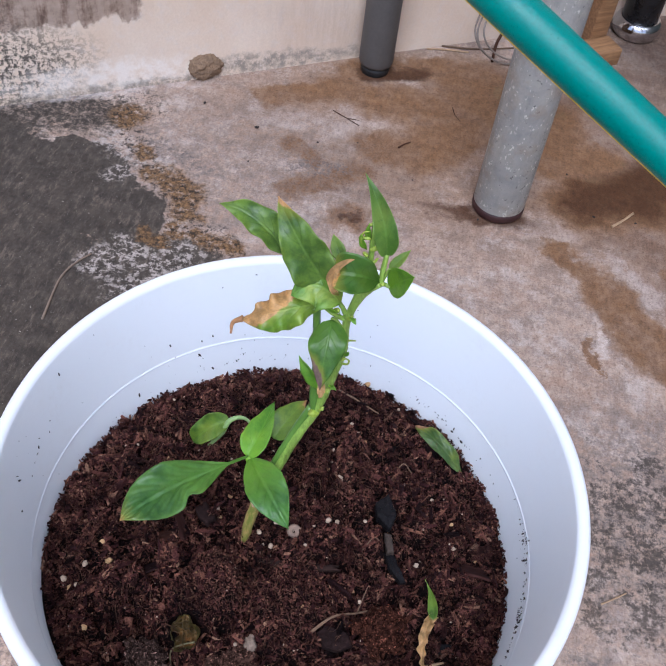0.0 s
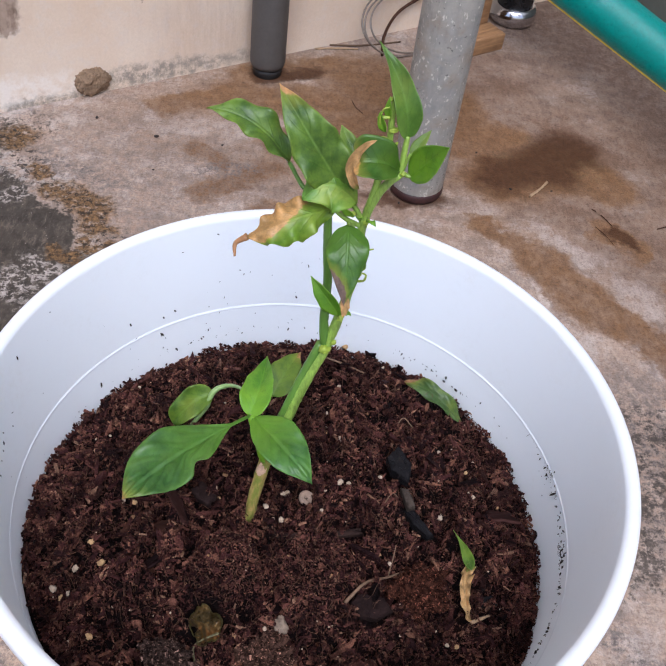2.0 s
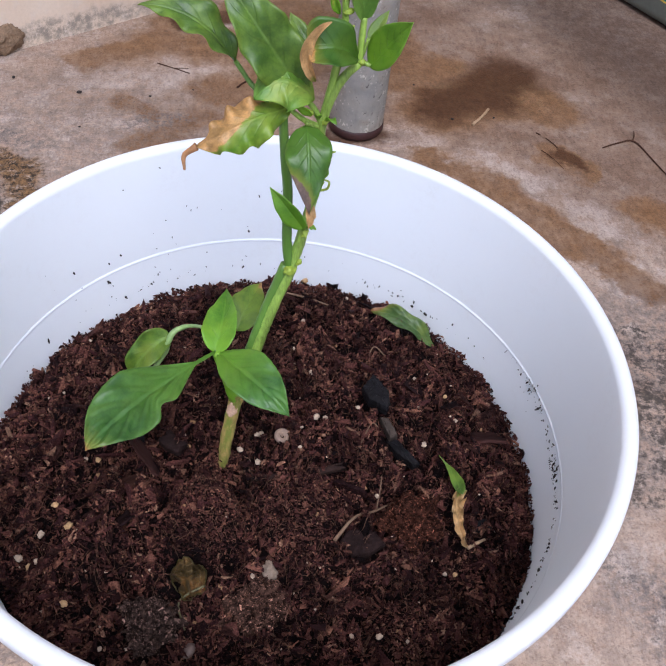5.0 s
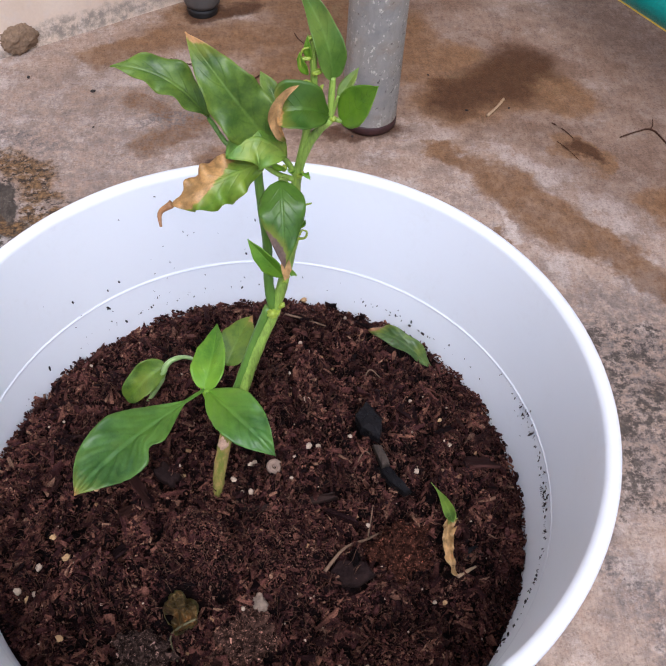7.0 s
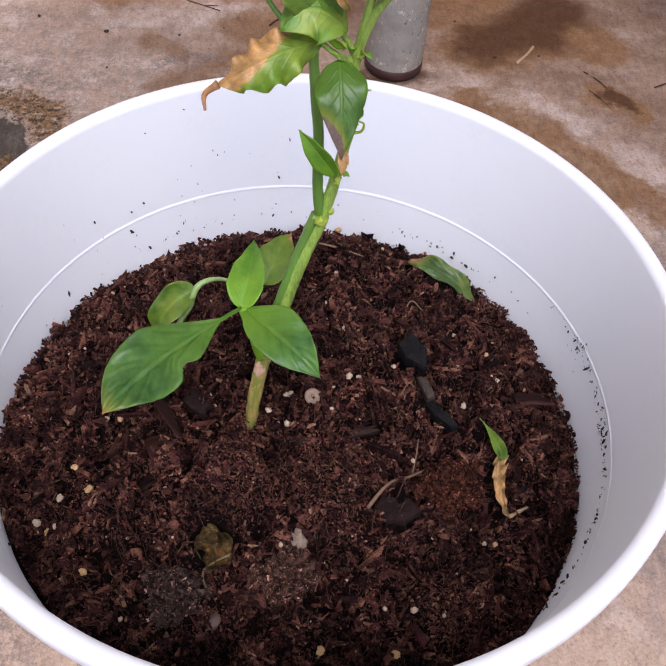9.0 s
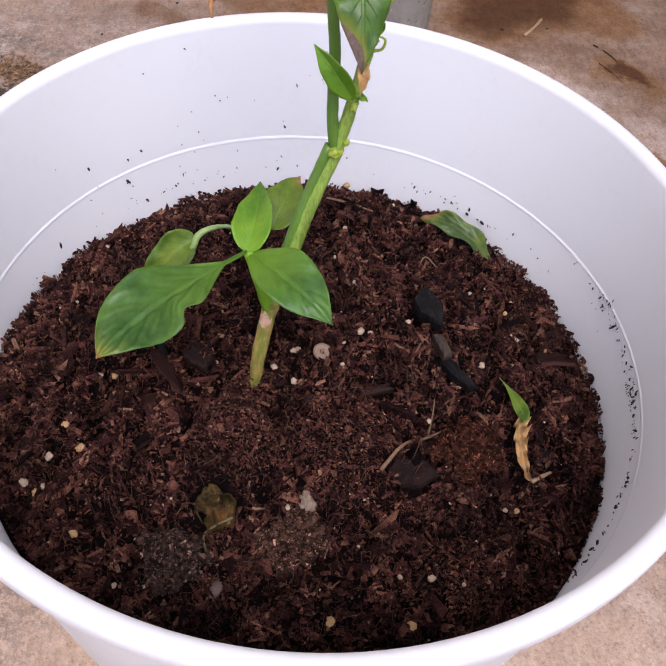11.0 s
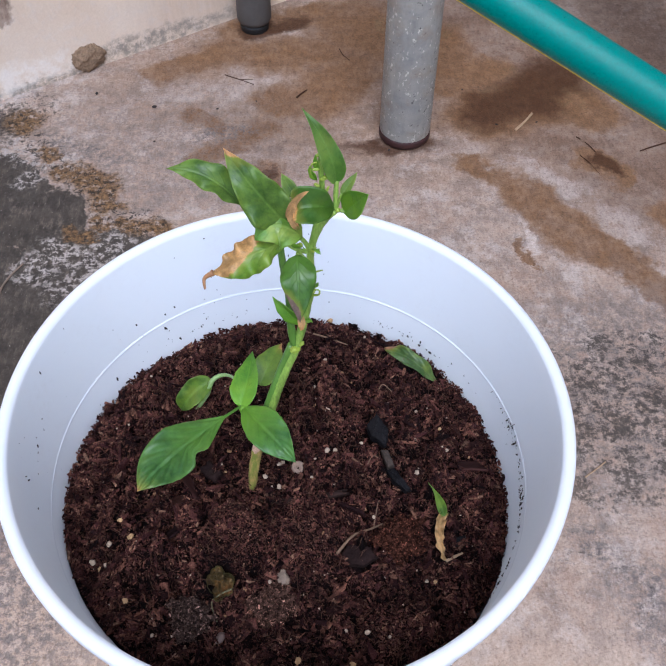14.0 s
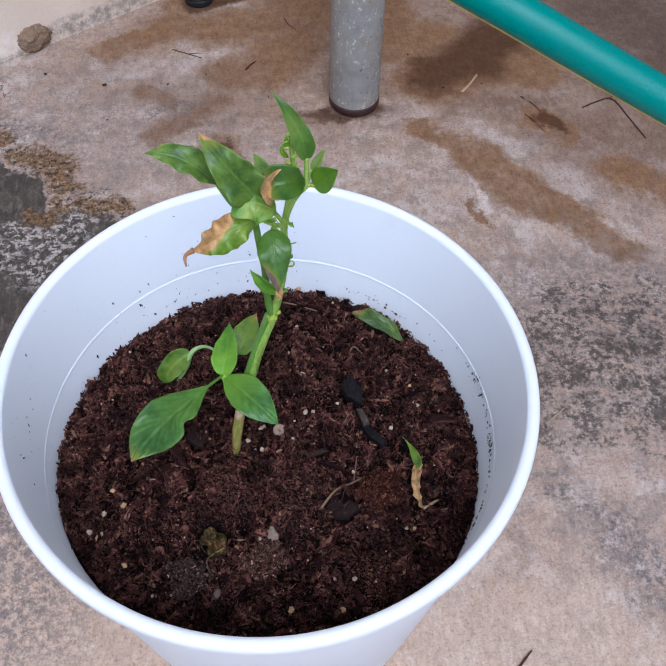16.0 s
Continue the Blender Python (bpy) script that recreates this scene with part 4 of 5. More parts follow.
PERLITE = ((-0.086, 0.001, 1.6), (-0.099, -0.044, 1.8), (-0.107, -0.054, 1.8), (-0.1, -0.055, 1.6), (-0.071, -0.094, 1.1), (-0.01, -0.067, 1.2), (-0.014, -0.004, 1.6), (-0.006, 0.003, 1.4), (-0.004, 0.005, 1.6), (-0.006, -0.009, 1.6), (-0.01, -0.011, 0.9), (0.013, -0.01, 0.9), (0.022, 0.009, 1.8), (0.027, 0.012, 1.6), (0.042, 0.012, 1.1), (0.015, 0.005, 0.9), (0.015, 0.062, 0.9), (0.023, 0.04, 2.0), (0.022, 0.088, 1.2), (0.027, 0.086, 1.4), (0.049, 0.112, 1.1), (0.079, 0.051, 1.1), (0.095, 0.021, 1.4), (0.075, 0.002, 1.6), (0.048, -0.028, 1.1), (0.031, -0.09, 1.1), (0.042, -0.092, 1.6), (0.054, -0.094, 0.9), (-0.04, 0.004, 1.4), (-0.059, 0.0, 1.2), (0.077, -0.06, 1.1))
TAN = ((-0.08, 0.001, 1.4), (-0.095, -0.029, 1.6), (-0.089, -0.037, 1.8), (-0.103, -0.057, 1.4), (-0.085, -0.079, 1.6), (0.026, 0.127, 1.8), (0.092, 0.035, 1.2), (0.005, -0.103, 1.8), (0.034, -0.107, 1.8), (-0.038, 0.002, 1.1), (0.082, -0.06, 1.2))
M_TANGRAIN = simple("tan_grain", (0.42, 0.265, 0.12), 0.85, scale=400, vary=0.35, bump=0.8)
for k, (x, y, r) in enumerate(PERLITE):
    grain("perlite_granule", "off-white perlite granule lying on dark soil", "perlite", x, y, r * 0.00095, M_PERLITE, k + 1, (1, 0.82, 0.78), group="perlite granules", sink=1.5, rough=0.4, detail=3)
for k, (x, y, r) in enumerate(TAN):
    grain("tan_granule", "yellowish tan grain lying on dark soil", "grain", x, y, r * 0.0010, M_TANGRAIN, k + 60, (1, 0.8, 0.6), group="tan grains", sink=1.4, rough=0.5, detail=3)
grain("pebble", "rough pale grey pebble lying on dark soil", "pebble", -0.0030, -0.0640, 0.0036, simple("pale_pebble", (0.19, 0.14, 0.10), 0.85, scale=300, vary=0.4, bump=0.8), 31, (0.8, 1.1, 0.8), sink=0.6, detail=4, rough=0.45)
grain("pebble", "smooth grey oval pebble half sunk in soil", "pebble", -0.0362, -0.0925, 0.0028, simple("grey_pebble", (0.115, 0.075, 0.058), 0.7, scale=200, vary=0.3), 32, (1.2, 0.8, 0.7), sink=0.6, detail=3)

# a small coiled snail shell
shell = tagged(thing("snail_shell", "small flat spiral snail shell lying on soil", "shell"), kind="")
pts, rad = [], []
for k in range(60):
    a = k / 59 * 5.2 * math.pi
    rr = 0.0029 * (1 - k / 59) ** 0.9 + 0.0002
    pts.append((rr * math.cos(a), rr * math.sin(a), 0.0006 + 0.0010 * k / 59))
    rad.append(0.00115 * (1 - k / 59) + 0.0002)
bm = bmesh.new()
tube(bm, pts, rad, sides=8, smooth_path=False)
part("whorl", bm, M_SHELL, shell)
shell.matrix_basis = pose(0.0050, -0.0035, soil_height(0.0050, -0.0035) + 0.0034, 22, 4, 40)


def chip(label, x, y, turn, sx, sy, sz, material, seed, lift=0.0025, tilt=6):
    """A flat, broken piece of bark."""
    bm = bmesh.new()
    bmesh.ops.create_cube(bm, size=1)
    bmesh.ops.subdivide_edges(bm, edges=bm.edges[:], cuts=5, use_grid_fill=True)
    for v in bm.verts:
        k = 1 + 0.5 * noise.noise(Vector((v.co.x * 3, v.co.y * 3, seed))) + 0.25 * noise.noise(Vector((v.co.x * 9, v.co.y * 9, seed)))
        edge = 1 - 1.6 * abs(v.co.x) ** 2.5 - 0.2 * abs(v.co.y)
        v.co = Vector((v.co.x * sx * k, v.co.y * sy * edge * k, v.co.z * sz * (1 + 0.5 * noise.noise(v.co * 3 + Vector((seed, 0, 0)))) + 0.08 * sx * (v.co.x ** 2)))
    ob = tagged(link("bark_piece", bm, material), label, "bark", "bark pieces")
    ob.matrix_basis = pose(x, y, soil_height(x, y) + lift + 0.001, tilt, -tilt, turn)
    return ob


M_BARK = simple("brown_bark", (0.046, 0.0185, 0.012), 0.85, scale=240, vary=0.7, bump=1.0, dist=0.0015, spec=0.1, stretch=(0.3, 1, 1))
M_STRIP = simple("dark_bark_strip", (0.026, 0.0145, 0.0115), 0.85, scale=300, vary=0.6, bump=1.0, dist=0.0012, spec=0.1, stretch=(0.3, 1, 1))


def shard(label, outline, thick, material, seed, lift=0.002):
    """A broken flake with the given outline, a few millimetres thick."""
    bm = bmesh.new()
    n, cx, cy = len(outline), sum(x for x, y in outline) / len(outline), sum(y for x, y in outline) / len(outline)
    top = max(soil_height(x, y) for x, y in outline) * 0.5 + soil_height(cx, cy) * 0.5 + lift
    rings = []
    for k, z in ((0.94, -thick), (1.0, -thick * 0.5), (1.0, 0.0), (0.92, thick * 0.35), (0.45, thick * 0.55)):
        ring = []
        for i in range(n * 6):
            (x0, y0), (x1, y1), f = outline[i // 6], outline[(i // 6 + 1) % n], i % 6 / 6
            x, y = x0 + (x1 - x0) * f - cx, y0 + (y1 - y0) * f - cy
            w = k * (1 + 0.10 * noise.noise(Vector((x * 500, y * 500, seed))))
            ring.append(bm.verts.new((x * w, y * w, z + 0.0012 * noise.noise(Vector((x * 260, y * 260, seed + k))))))
        rings.append(ring)
    for a, b in zip(rings, rings[1:]):
        for i in range(len(a)):
            j = (i + 1) % len(a)
            bm.faces.new((a[i], a[j], b[j], b[i]))
    bm.faces.new(rings[-1])
    bm.faces.new(rings[0][::-1])
    ob = tagged(link("bark_piece", bm, material, smooth=False), label, "bark", "bark pieces")
    ob.matrix_basis = pose(cx, cy, top)
    return ob


M_DULLBARK = simple("dark_bark", (0.017, 0.0095, 0.0085), 0.85, scale=240, vary=0.6, bump=1.0, dist=0.0012, spec=0.08)
shard("broad charred black bark piece lying on soil", ((0.0452, 0.0245), (0.0518, 0.0330), (0.0585, 0.0215), (0.0570, 0.0110), (0.0530, 0.0125), (0.0480, 0.0165)), 0.0045, M_CHAR, 2, 0.0052)
shard("greyish brown bark stub beside charred piece", ((0.0540, 0.0135), (0.0582, 0.0135), (0.0612, 0.0030), (0.0575, 0.0015)), 0.0030, simple("grey_bark", (0.050, 0.038, 0.030), 0.85, scale=300, vary=0.5, bump=0.8, spec=0.1), 4, 0.0040)
shard("narrow charred black bark splinter lying on soil", ((0.0560, 0.0040), (0.0610, 0.0050), (0.0655, -0.0020), (0.0705, -0.0098), (0.0675, -0.0115), (0.0605, -0.0050)), 0.0034, M_CHAR, 5, 0.0044)
shard("flat dark brown bark flake lying on soil", ((0.0290, -0.0500), (0.0330, -0.0445), (0.0455, -0.0460), (0.0490, -0.0520), (0.0420, -0.0570), (0.0340, -0.0565)), 0.0030, M_DULLBARK, 7, 0.0022)
chip("brown bark splinter lying on soil", -0.0560, -0.0135, -62, 0.019, 0.0050, 0.003, M_CHIP, 9, 0.003)
chip("light brown bark sliver lying on soil", -0.0625, -0.0150, 20, 0.010, 0.0060, 0.003, M_CHIP, 11, 0.003)
chip("dark brown bark sliver lying on soil", -0.0790, -0.0100, 66, 0.017, 0.0065, 0.003, M_BARK, 10, 0.003)
chip("brown bark sliver lying on soil", -0.0670, -0.0390, 40, 0.016, 0.0036, 0.003, M_CHIP, 13, 0.0035)
chip("thin brown bark strip lying on soil", -0.0050, -0.0535, 12, 0.012, 0.0042, 0.002, M_CHIP, 15, 0.003)
chip("reddish brown bark strip lying on soil", 0.1080, 0.0090, -8, 0.014, 0.0055, 0.003, M_CHIP, 17, 0.003)
chip("black bark chip lying beside withered leaf", 0.0965, -0.0360, 10, 0.011, 0.0060, 0.003, M_CHAR, 18, 0.003)
chip("black bark splinter lying under leaf", -0.0605, 0.0090, -75, 0.014, 0.0040, 0.003, M_CHAR, 20, 0.003)
chip("dark grey bark chip lying on soil", -0.0450, -0.0040, -50, 0.013, 0.0075, 0.003, M_DULLBARK, 22, 0.003)
chip("dark bark strip lying on soil", -0.0005, -0.0190, 3, 0.017, 0.0030, 0.003, M_STRIP, 19, 0.003)
chip("dark bark strip lying on soil", 0.0225, -0.0150, 6, 0.018, 0.0032, 0.003, M_STRIP, 21, 0.003)

def clod(label, x, y, r, scale, tint, seed, rise=0.45):
    """A compressed lump of peat: an uneven core with flakes and crumbs matted onto it."""
    rng = np.random.default_rng(seed)
    bm = bmesh.new()
    lump(bm, r * 0.95, scale, 0.62, 1.5, seed, 5)
    for v in bm.verts:
        v.co *= 1 + 0.50 * (abs(noise.noise(v.co * 240)) - 0.2) + 0.22 * noise.noise(v.co * 620)
    spots = [(v.co.copy(), v.co.normalized()) for v in bm.verts if v.co.z > -0.2 * r]
    for _ in range(1700):
        p, n = spots[rng.integers(len(spots))]
        s = 0.00055 * math.exp(rng.normal(0, 0.5))
        turn = n.to_track_quat("Z", "Y").to_matrix().to_4x4() @ Euler((rng.normal(0, 0.35), rng.normal(0, 0.35), rng.random() * 6.283)).to_matrix().to_4x4()
        q = splinters(rng, np.array([(s * 1.5, s * rng.uniform(0.4, 0.9), s * 0.3)]), 0.5)[0]
        vs = [bm.verts.new(Matrix.Translation(p) @ turn @ Vector(c)) for c in q]
        for f in QUADS:
            bm.faces.new([vs[i] for i in f])
    t = Tree("clod_crumbs")
    p = t.coords()
    pore, crevice = t.noise(p, 900, 5, 0.8), t.noise(p, 360, 4, 0.7)
    col = t.ramp(t.random(True), (0.0, tuple(k * 0.2 for k in tint)), (0.5, tuple(k * 0.6 for k in tint)), (0.78, tuple(k * 1.3 for k in tint)), (0.92, tuple(k * 2.4 for k in tint)), (1.0, tuple(k * 4.5 for k in tint)))
    # shade of crevices painted in, as soft light leaves the lump flat
    col = t.mix(t.range(crevice, 0.42, 0.60, 0.95, 0), col, t.mix(1.0, col, (0.13, 0.12, 0.12), "MULTIPLY"))
    col = t.mix(t.range(pore, 0.585, 0.64, 0, 0.75), col, tuple(k * 2.8 for k in tint))
    t.set(Base_Color=col, Roughness=0.8, Specular_IOR_Level=0.06)
    t.bump(pore, 0.8, 0.001)
    ob = tagged(link("soil_clod", bm, t.m, smooth=False), label, "clod", "soil clods")
    ob.matrix_basis = pose(x, y, soil_height(x, y) + r * rise, 0, 0, seed * 30)
    return ob


clod("reddish brown crumbly soil clod", 0.0620, -0.0400, 0.0125, (1, 1.0, 0.62), (0.115, 0.042, 0.025), 41, 0.48)
clod("rough grey crusted soil clod", -0.0520, -0.0850, 0.0098, (1.1, 0.95, 0.85), (0.115, 0.070, 0.054), 42, 0.58)
clod("greyish brown crumbly soil clod", -0.0090, -0.0780, 0.0115, (1.15, 0.9, 0.70), (0.185, 0.097, 0.068), 43, 0.46)


def lying_tube(name, label, category, pts, radii, material, group="", n=14, lift=None, fork=()):
    """A twig, straw or root along pts of the ground (z 0) or of the soil."""
    bm = bmesh.new()
    def raised(q):
        return [(x, y, (lift if lift is not None else soil_height(x, y) + 0.0018) + (d[0] if d else 0)) for x, y, *d in q]
    tube(bm, raised(pts), radii, n, 7, 0.3)
    for f in fork:
        tube(bm, raised(f), (radii[-1], radii[-1] * 0.6), 8, 6, 0.3)
    return tagged(link(name, bm, material), label, category, group)


lying_tube("twig", "thin brown forked root lying on soil", "twig", ((0.0265, -0.0500, 0.002), (0.0360, -0.0405, 0.003), (0.0480, -0.0315, 0.004), (0.0595, -0.0260, 0.005)), (0.0009, 0.0007, 0.0006, 0.0004), M_STRAWROOT, "soil twigs", fork=(((0.0480, -0.0315, 0.004), (0.0495, -0.0260, 0.005), (0.0510, -0.0190, 0.004)),))
lying_tube("twig", "short brown twig lying on soil clod", "twig", ((0.0695, -0.0330, 0.006), (0.0735, -0.0380, 0.005), (0.0760, -0.0425, 0.002)), (0.0006, 0.0004), M_STRAWROOT, "soil twigs")
lying_tube("root", "pale dry root strand lying on soil", "root", ((0.0090, 0.1130, 0.002), (0.0230, 0.1065, 0.002), (0.0370, 0.1010, 0.002)), (0.0006, 0.0005), M_STRAWROOT)
lying_tube("twig", "curved thin pale fibre on soil", "twig", ((0.0520, 0.0550, 0.0), (0.0575, 0.0650, 0.001), (0.0640, 0.0630, 0.0)), (0.0004, 0.0003), M_STRAWROOT, "soil twigs")
lying_tube("twig", "thin pale fibre beside charred bark", "twig", ((0.0440, 0.0020, 0.0), (0.0485, 0.0062, 0.0), (0.0530, 0.0080, 0.0)), (0.0004, 0.0003), M_STRAWROOT, "soil twigs")


def on_soil(x, y, dz):
    return (x, y, soil_height(x, y) + dz)


fallen = thing("fallen_leaf", "limp green fallen pepper leaf lying against bucket wall", "leaf")
leaf(fallen, on_soil(0.0955, 0.0765, 0.0020), on_soil(0.0775, 0.0870, 0.0045), on_soil(0.0610, 0.1005, 0.0040), (0.0032, 0.0040, 0.0022), M_LEAF_FALLEN, fold=0.35, wave=0.45, waves=2.6, quilt=0.3, twist=0.4, full=0.5, keen=0.8, seed=2, rows=30, cols=12)
wither = thing("withered_leaf", "half green half tan withered leaf lying on soil", "leaf")
leaf(wither, on_soil(0.0808, -0.0060, 0.0075), on_soil(0.0862, -0.0150, 0.0120), on_soil(0.0885, -0.0275, 0.0110), (0.0031, 0.0010, 0.001), M_LEAF, "fresh green end", fold=0.6, wave=0.1, full=0.80, keen=0.45, rows=20, cols=8, seed=4)
leaf(wither, on_soil(0.0880, -0.0240, 0.0085), on_soil(0.0855, -0.0370, 0.0075), on_soil(0.0882, -0.0510, 0.004), (0.0042, 0.0010, 0.001), M_LEAF_WITHER, "crumpled tan end", fold=0.9, wave=0.75, waves=4.6, twist=1.3, quilt=0.35, full=0.26, keen=0.62, rows=34, cols=12, seed=6)
lying_tube("twig", "tan dry stalk beside withered leaf", "twig", ((0.0882, -0.0512, 0.003), (0.0935, -0.0478, 0.0035), (0.0985, -0.0440, 0.003)), (0.0010, 0.0007), M_STRAW, "soil twigs")
dead = thing("dead_leaf", "shrivelled olive brown dead leaf on soil", "leaf")
bm = bmesh.new()
uv = bm.loops.layers.uv.verify()
rings = []
for i in range(13):
    ring = []
    for k in range(48):
        a, v = 2 * math.pi * k / 48, i / 12
        edge = 1 + 0.38 * noise.noise(Vector((math.cos(a) * 1.6, math.sin(a) * 1.6, 4))) + 0.13 * noise.noise(Vector((math.cos(a) * 5, math.sin(a) * 5, 8)))
        r = 0.0088 * v * edge
        rise = 0.0075 * (abs(noise.noise(Vector((r * math.cos(a) * 520, r * math.sin(a) * 300, 6.0)))) - 0.2) + 0.0085 * v ** 2.6 * (0.75 + 0.6 * noise.noise(Vector((math.cos(a) * 1.3, math.sin(a) * 1.3, 2)))) + 0.0016 * noise.noise(Vector((r * math.cos(a), r * math.sin(a), 0)) * 420) + 0.0062 * v * noise.noise(Vector((math.cos(a) * 2.2, math.sin(a) * 2.2, v * 2.5))) + 0.0028 * noise.noise(Vector((r * math.cos(a), r * math.sin(a), 0.01)) * 800)
        ring.append(bm.verts.new((r * math.cos(a) * (1 - 0.45 * v ** 3), r * math.sin(a) * (1.1 - 0.25 * v ** 3), rise)))
    rings.append(ring)
for i, (a, b) in enumerate(zip(rings, rings[1:])):
    for k in range(48):
        j = (k + 1) % 48
        f = bm.faces.new((a[k], b[k], b[j], a[j]))
        for lp, c in zip(f.loops, ((k, i), (k, i + 1), (j, i + 1), (j, i))):
            lp[uv].uv = (0.27, 0.5 if c[1] < 10 else 0.95)
bmesh.ops.solidify(bm, geom=bm.faces[:], thickness=0.0004)
part("curled_blade", bm, M_LEAF_DEAD, dead, smooth=False).matrix_basis = pose(-0.0370, -0.0660, soil_height(-0.0370, -0.0660) + 0.0078, 28, -8, 20) @ Matrix.Diagonal((1.25, 1.25, 1.15, 1))
stalk(dead, "leaf_stalk", [on_soil(-0.0300, -0.0715, 0.004), on_soil(-0.0375, -0.0740, 0.004), on_soil(-0.0405, -0.0790, 0.003), on_soil(-0.0380, -0.0850, 0.002)], (0.0006, 0.0004), M_STEMDRY, n=10, sides=6)


# ---- crumbs stuck to the bucket's inner wall ----
def crumbs_on_wall(name, count, seed, spots, size):
    rng = np.random.default_rng(seed)
    bm = bmesh.new()
    for _ in range(count):
        a0, da, z0, dz = spots[rng.integers(len(spots))]
        a, z = radians(rng.normal(a0, da)), rng.normal(z0, dz)
        z = min(max(z, 0.185), RIM - 0.01)
        r = 0.1340 + (z - 0.2035) * (0.157 if z > 0.2035 else 0.1305)
        s = size * math.exp(rng.normal(0, 0.5))
        m = Matrix.Translation(((r - s * 0.2) * math.cos(a), (r - s * 0.2) * math.sin(a), z)) @ Euler(rng.uniform(0, 6, 3)).to_matrix().to_4x4() @ Matrix.Diagonal((s * 1.6, s * 0.7, s * 0.5, 1))
        bmesh.ops.create_icosphere(bm, subdivisions=1, radius=0.5, matrix=m)
    return tagged(link(name, bm, M_CRUMB), "dark soil crumbs stuck inside bucket wall", "soil", kind="stuff")


crumbs_on_wall("wall_crumbs", 90, 11, ((150, 22, 0.222, 0.016), (128, 14, 0.206, 0.006), (100, 16, 0.236, 0.012), (175, 12, 0.23, 0.012)), 0.0007)
crumbs_on_wall("ledge_crumbs", 190, 12, ((-18, 10, 0.2015, 0.0016), (2, 9, 0.2015, 0.002), (-32, 6, 0.200, 0.0022), (-42, 5, 0.199, 0.002), (12, 2.5, 0.203, 0.003), (-9, 2, 0.2000, 0.003)), 0.0007)
crumbs_on_wall("soil_line_crumbs", 90, 13, ((110, 14, 0.187, 0.003), (135, 12, 0.187, 0.003), (52, 14, 0.187, 0.0035)), 0.0007)


# ---- pepper plant ----
plant = thing("pepper_plant", "young pepper plant with green leaves, some scorched brown, in bucket", "plant")
L4B, L4M, L4T = (-0.0463, 0.0508, 0.2162), (-0.0569, 0.0468, 0.2112), (-0.0664, 0.0436, 0.1960)
L12T, L12A, L12Z = (-0.0302, 0.0110, 0.3567), (-0.0345, 0.0110, 0.3530), (-0.0344, 0.0072, 0.3496)
BASE, NODE, SHOOT = (-0.0221, -0.0044, 0.1860), (0.0059, 0.0163, 0.2937), (-0.0245, 0.0081, 0.2526)
stalk(plant, "lower_stem", [BASE, (-0.0200, -0.0018, 0.2050), (-0.0162, 0.0027, 0.2254), (-0.0150, 0.0036, 0.2300)], (0.0025, 0.0029, 0.0032, 0.0033), M_BARKSTEM, "brown corky lower stem", 14, 26, 0.22)
bm = bmesh.new()
lump(bm, 0.0030, (0.85, 0.6, 1.6), 0.25, 2.5, 6, 4)
scar = part("scar", bm, M_SCAR, plant, "pale healed bark scar")
scar.matrix_basis = pose(-0.0174, 0.0003, 0.2225, -14, 12, 0)
stalk(plant, "main_stem", [(-0.0155, 0.0032, 0.2275), (-0.0085, 0.0078, 0.2510), (-0.0012, 0.0125, 0.2750), NODE], (0.0028, 0.0027, 0.0026, 0.0025), M_STEM, "green grooved stem", 14, 26, 0.1)
stalk(plant, "stem_ridge", [(-0.0172, 0.0040, 0.2290), (-0.0104, 0.0084, 0.2520), (-0.0032, 0.0130, 0.2760), (0.0037, 0.0165, 0.2960)], (0.0022, 0.0022, 0.0021, 0.0021), M_STEMDARK, "dark green ridge along the stem", 12, 24, 0.1)
stalk(plant, "branch", [NODE, (0.0037, 0.0176, 0.3089), (0.0032, 0.0196, 0.3300), (0.0015, 0.0204, 0.3460), (0.0000, 0.0217, 0.3640)], (0.0023, 0.0020, 0.0019, 0.0018, 0.0017), M_STEMDARK, "", 12, 26, 0.12)
stalk(plant, "branch", [NODE, (0.0098, 0.0178, 0.3116), (0.0144, 0.0199, 0.3392), (0.0140, 0.0212, 0.3594), (0.0188, 0.0226, 0.3753), (0.0253, 0.0232, 0.3836)], (0.0024, 0.0021, 0.0019, 0.0018, 0.0017, 0.0014), M_STEM, "", 12, 34, 0.18)
stalk(plant, "branch", [(0.0142, 0.0214, 0.3620), (0.0175, 0.0235, 0.3800), (0.0192, 0.0240, 0.3931), (0.0188, 0.0250, 0.4080), (0.0185, 0.0257, 0.4170)], (0.0014, 0.0014, 0.0014, 0.0011, 0.0007), M_STEM, "", 10, 22, 0.2)
stalk(plant, "side_shoot", [(-0.0163, 0.0030, 0.2272), (-0.0200, 0.0050, 0.2400), SHOOT], (0.0030, 0.0026, 0.0018), M_LEAF_YOUNG, "bright green side shoot", 12, 16, 0.1)

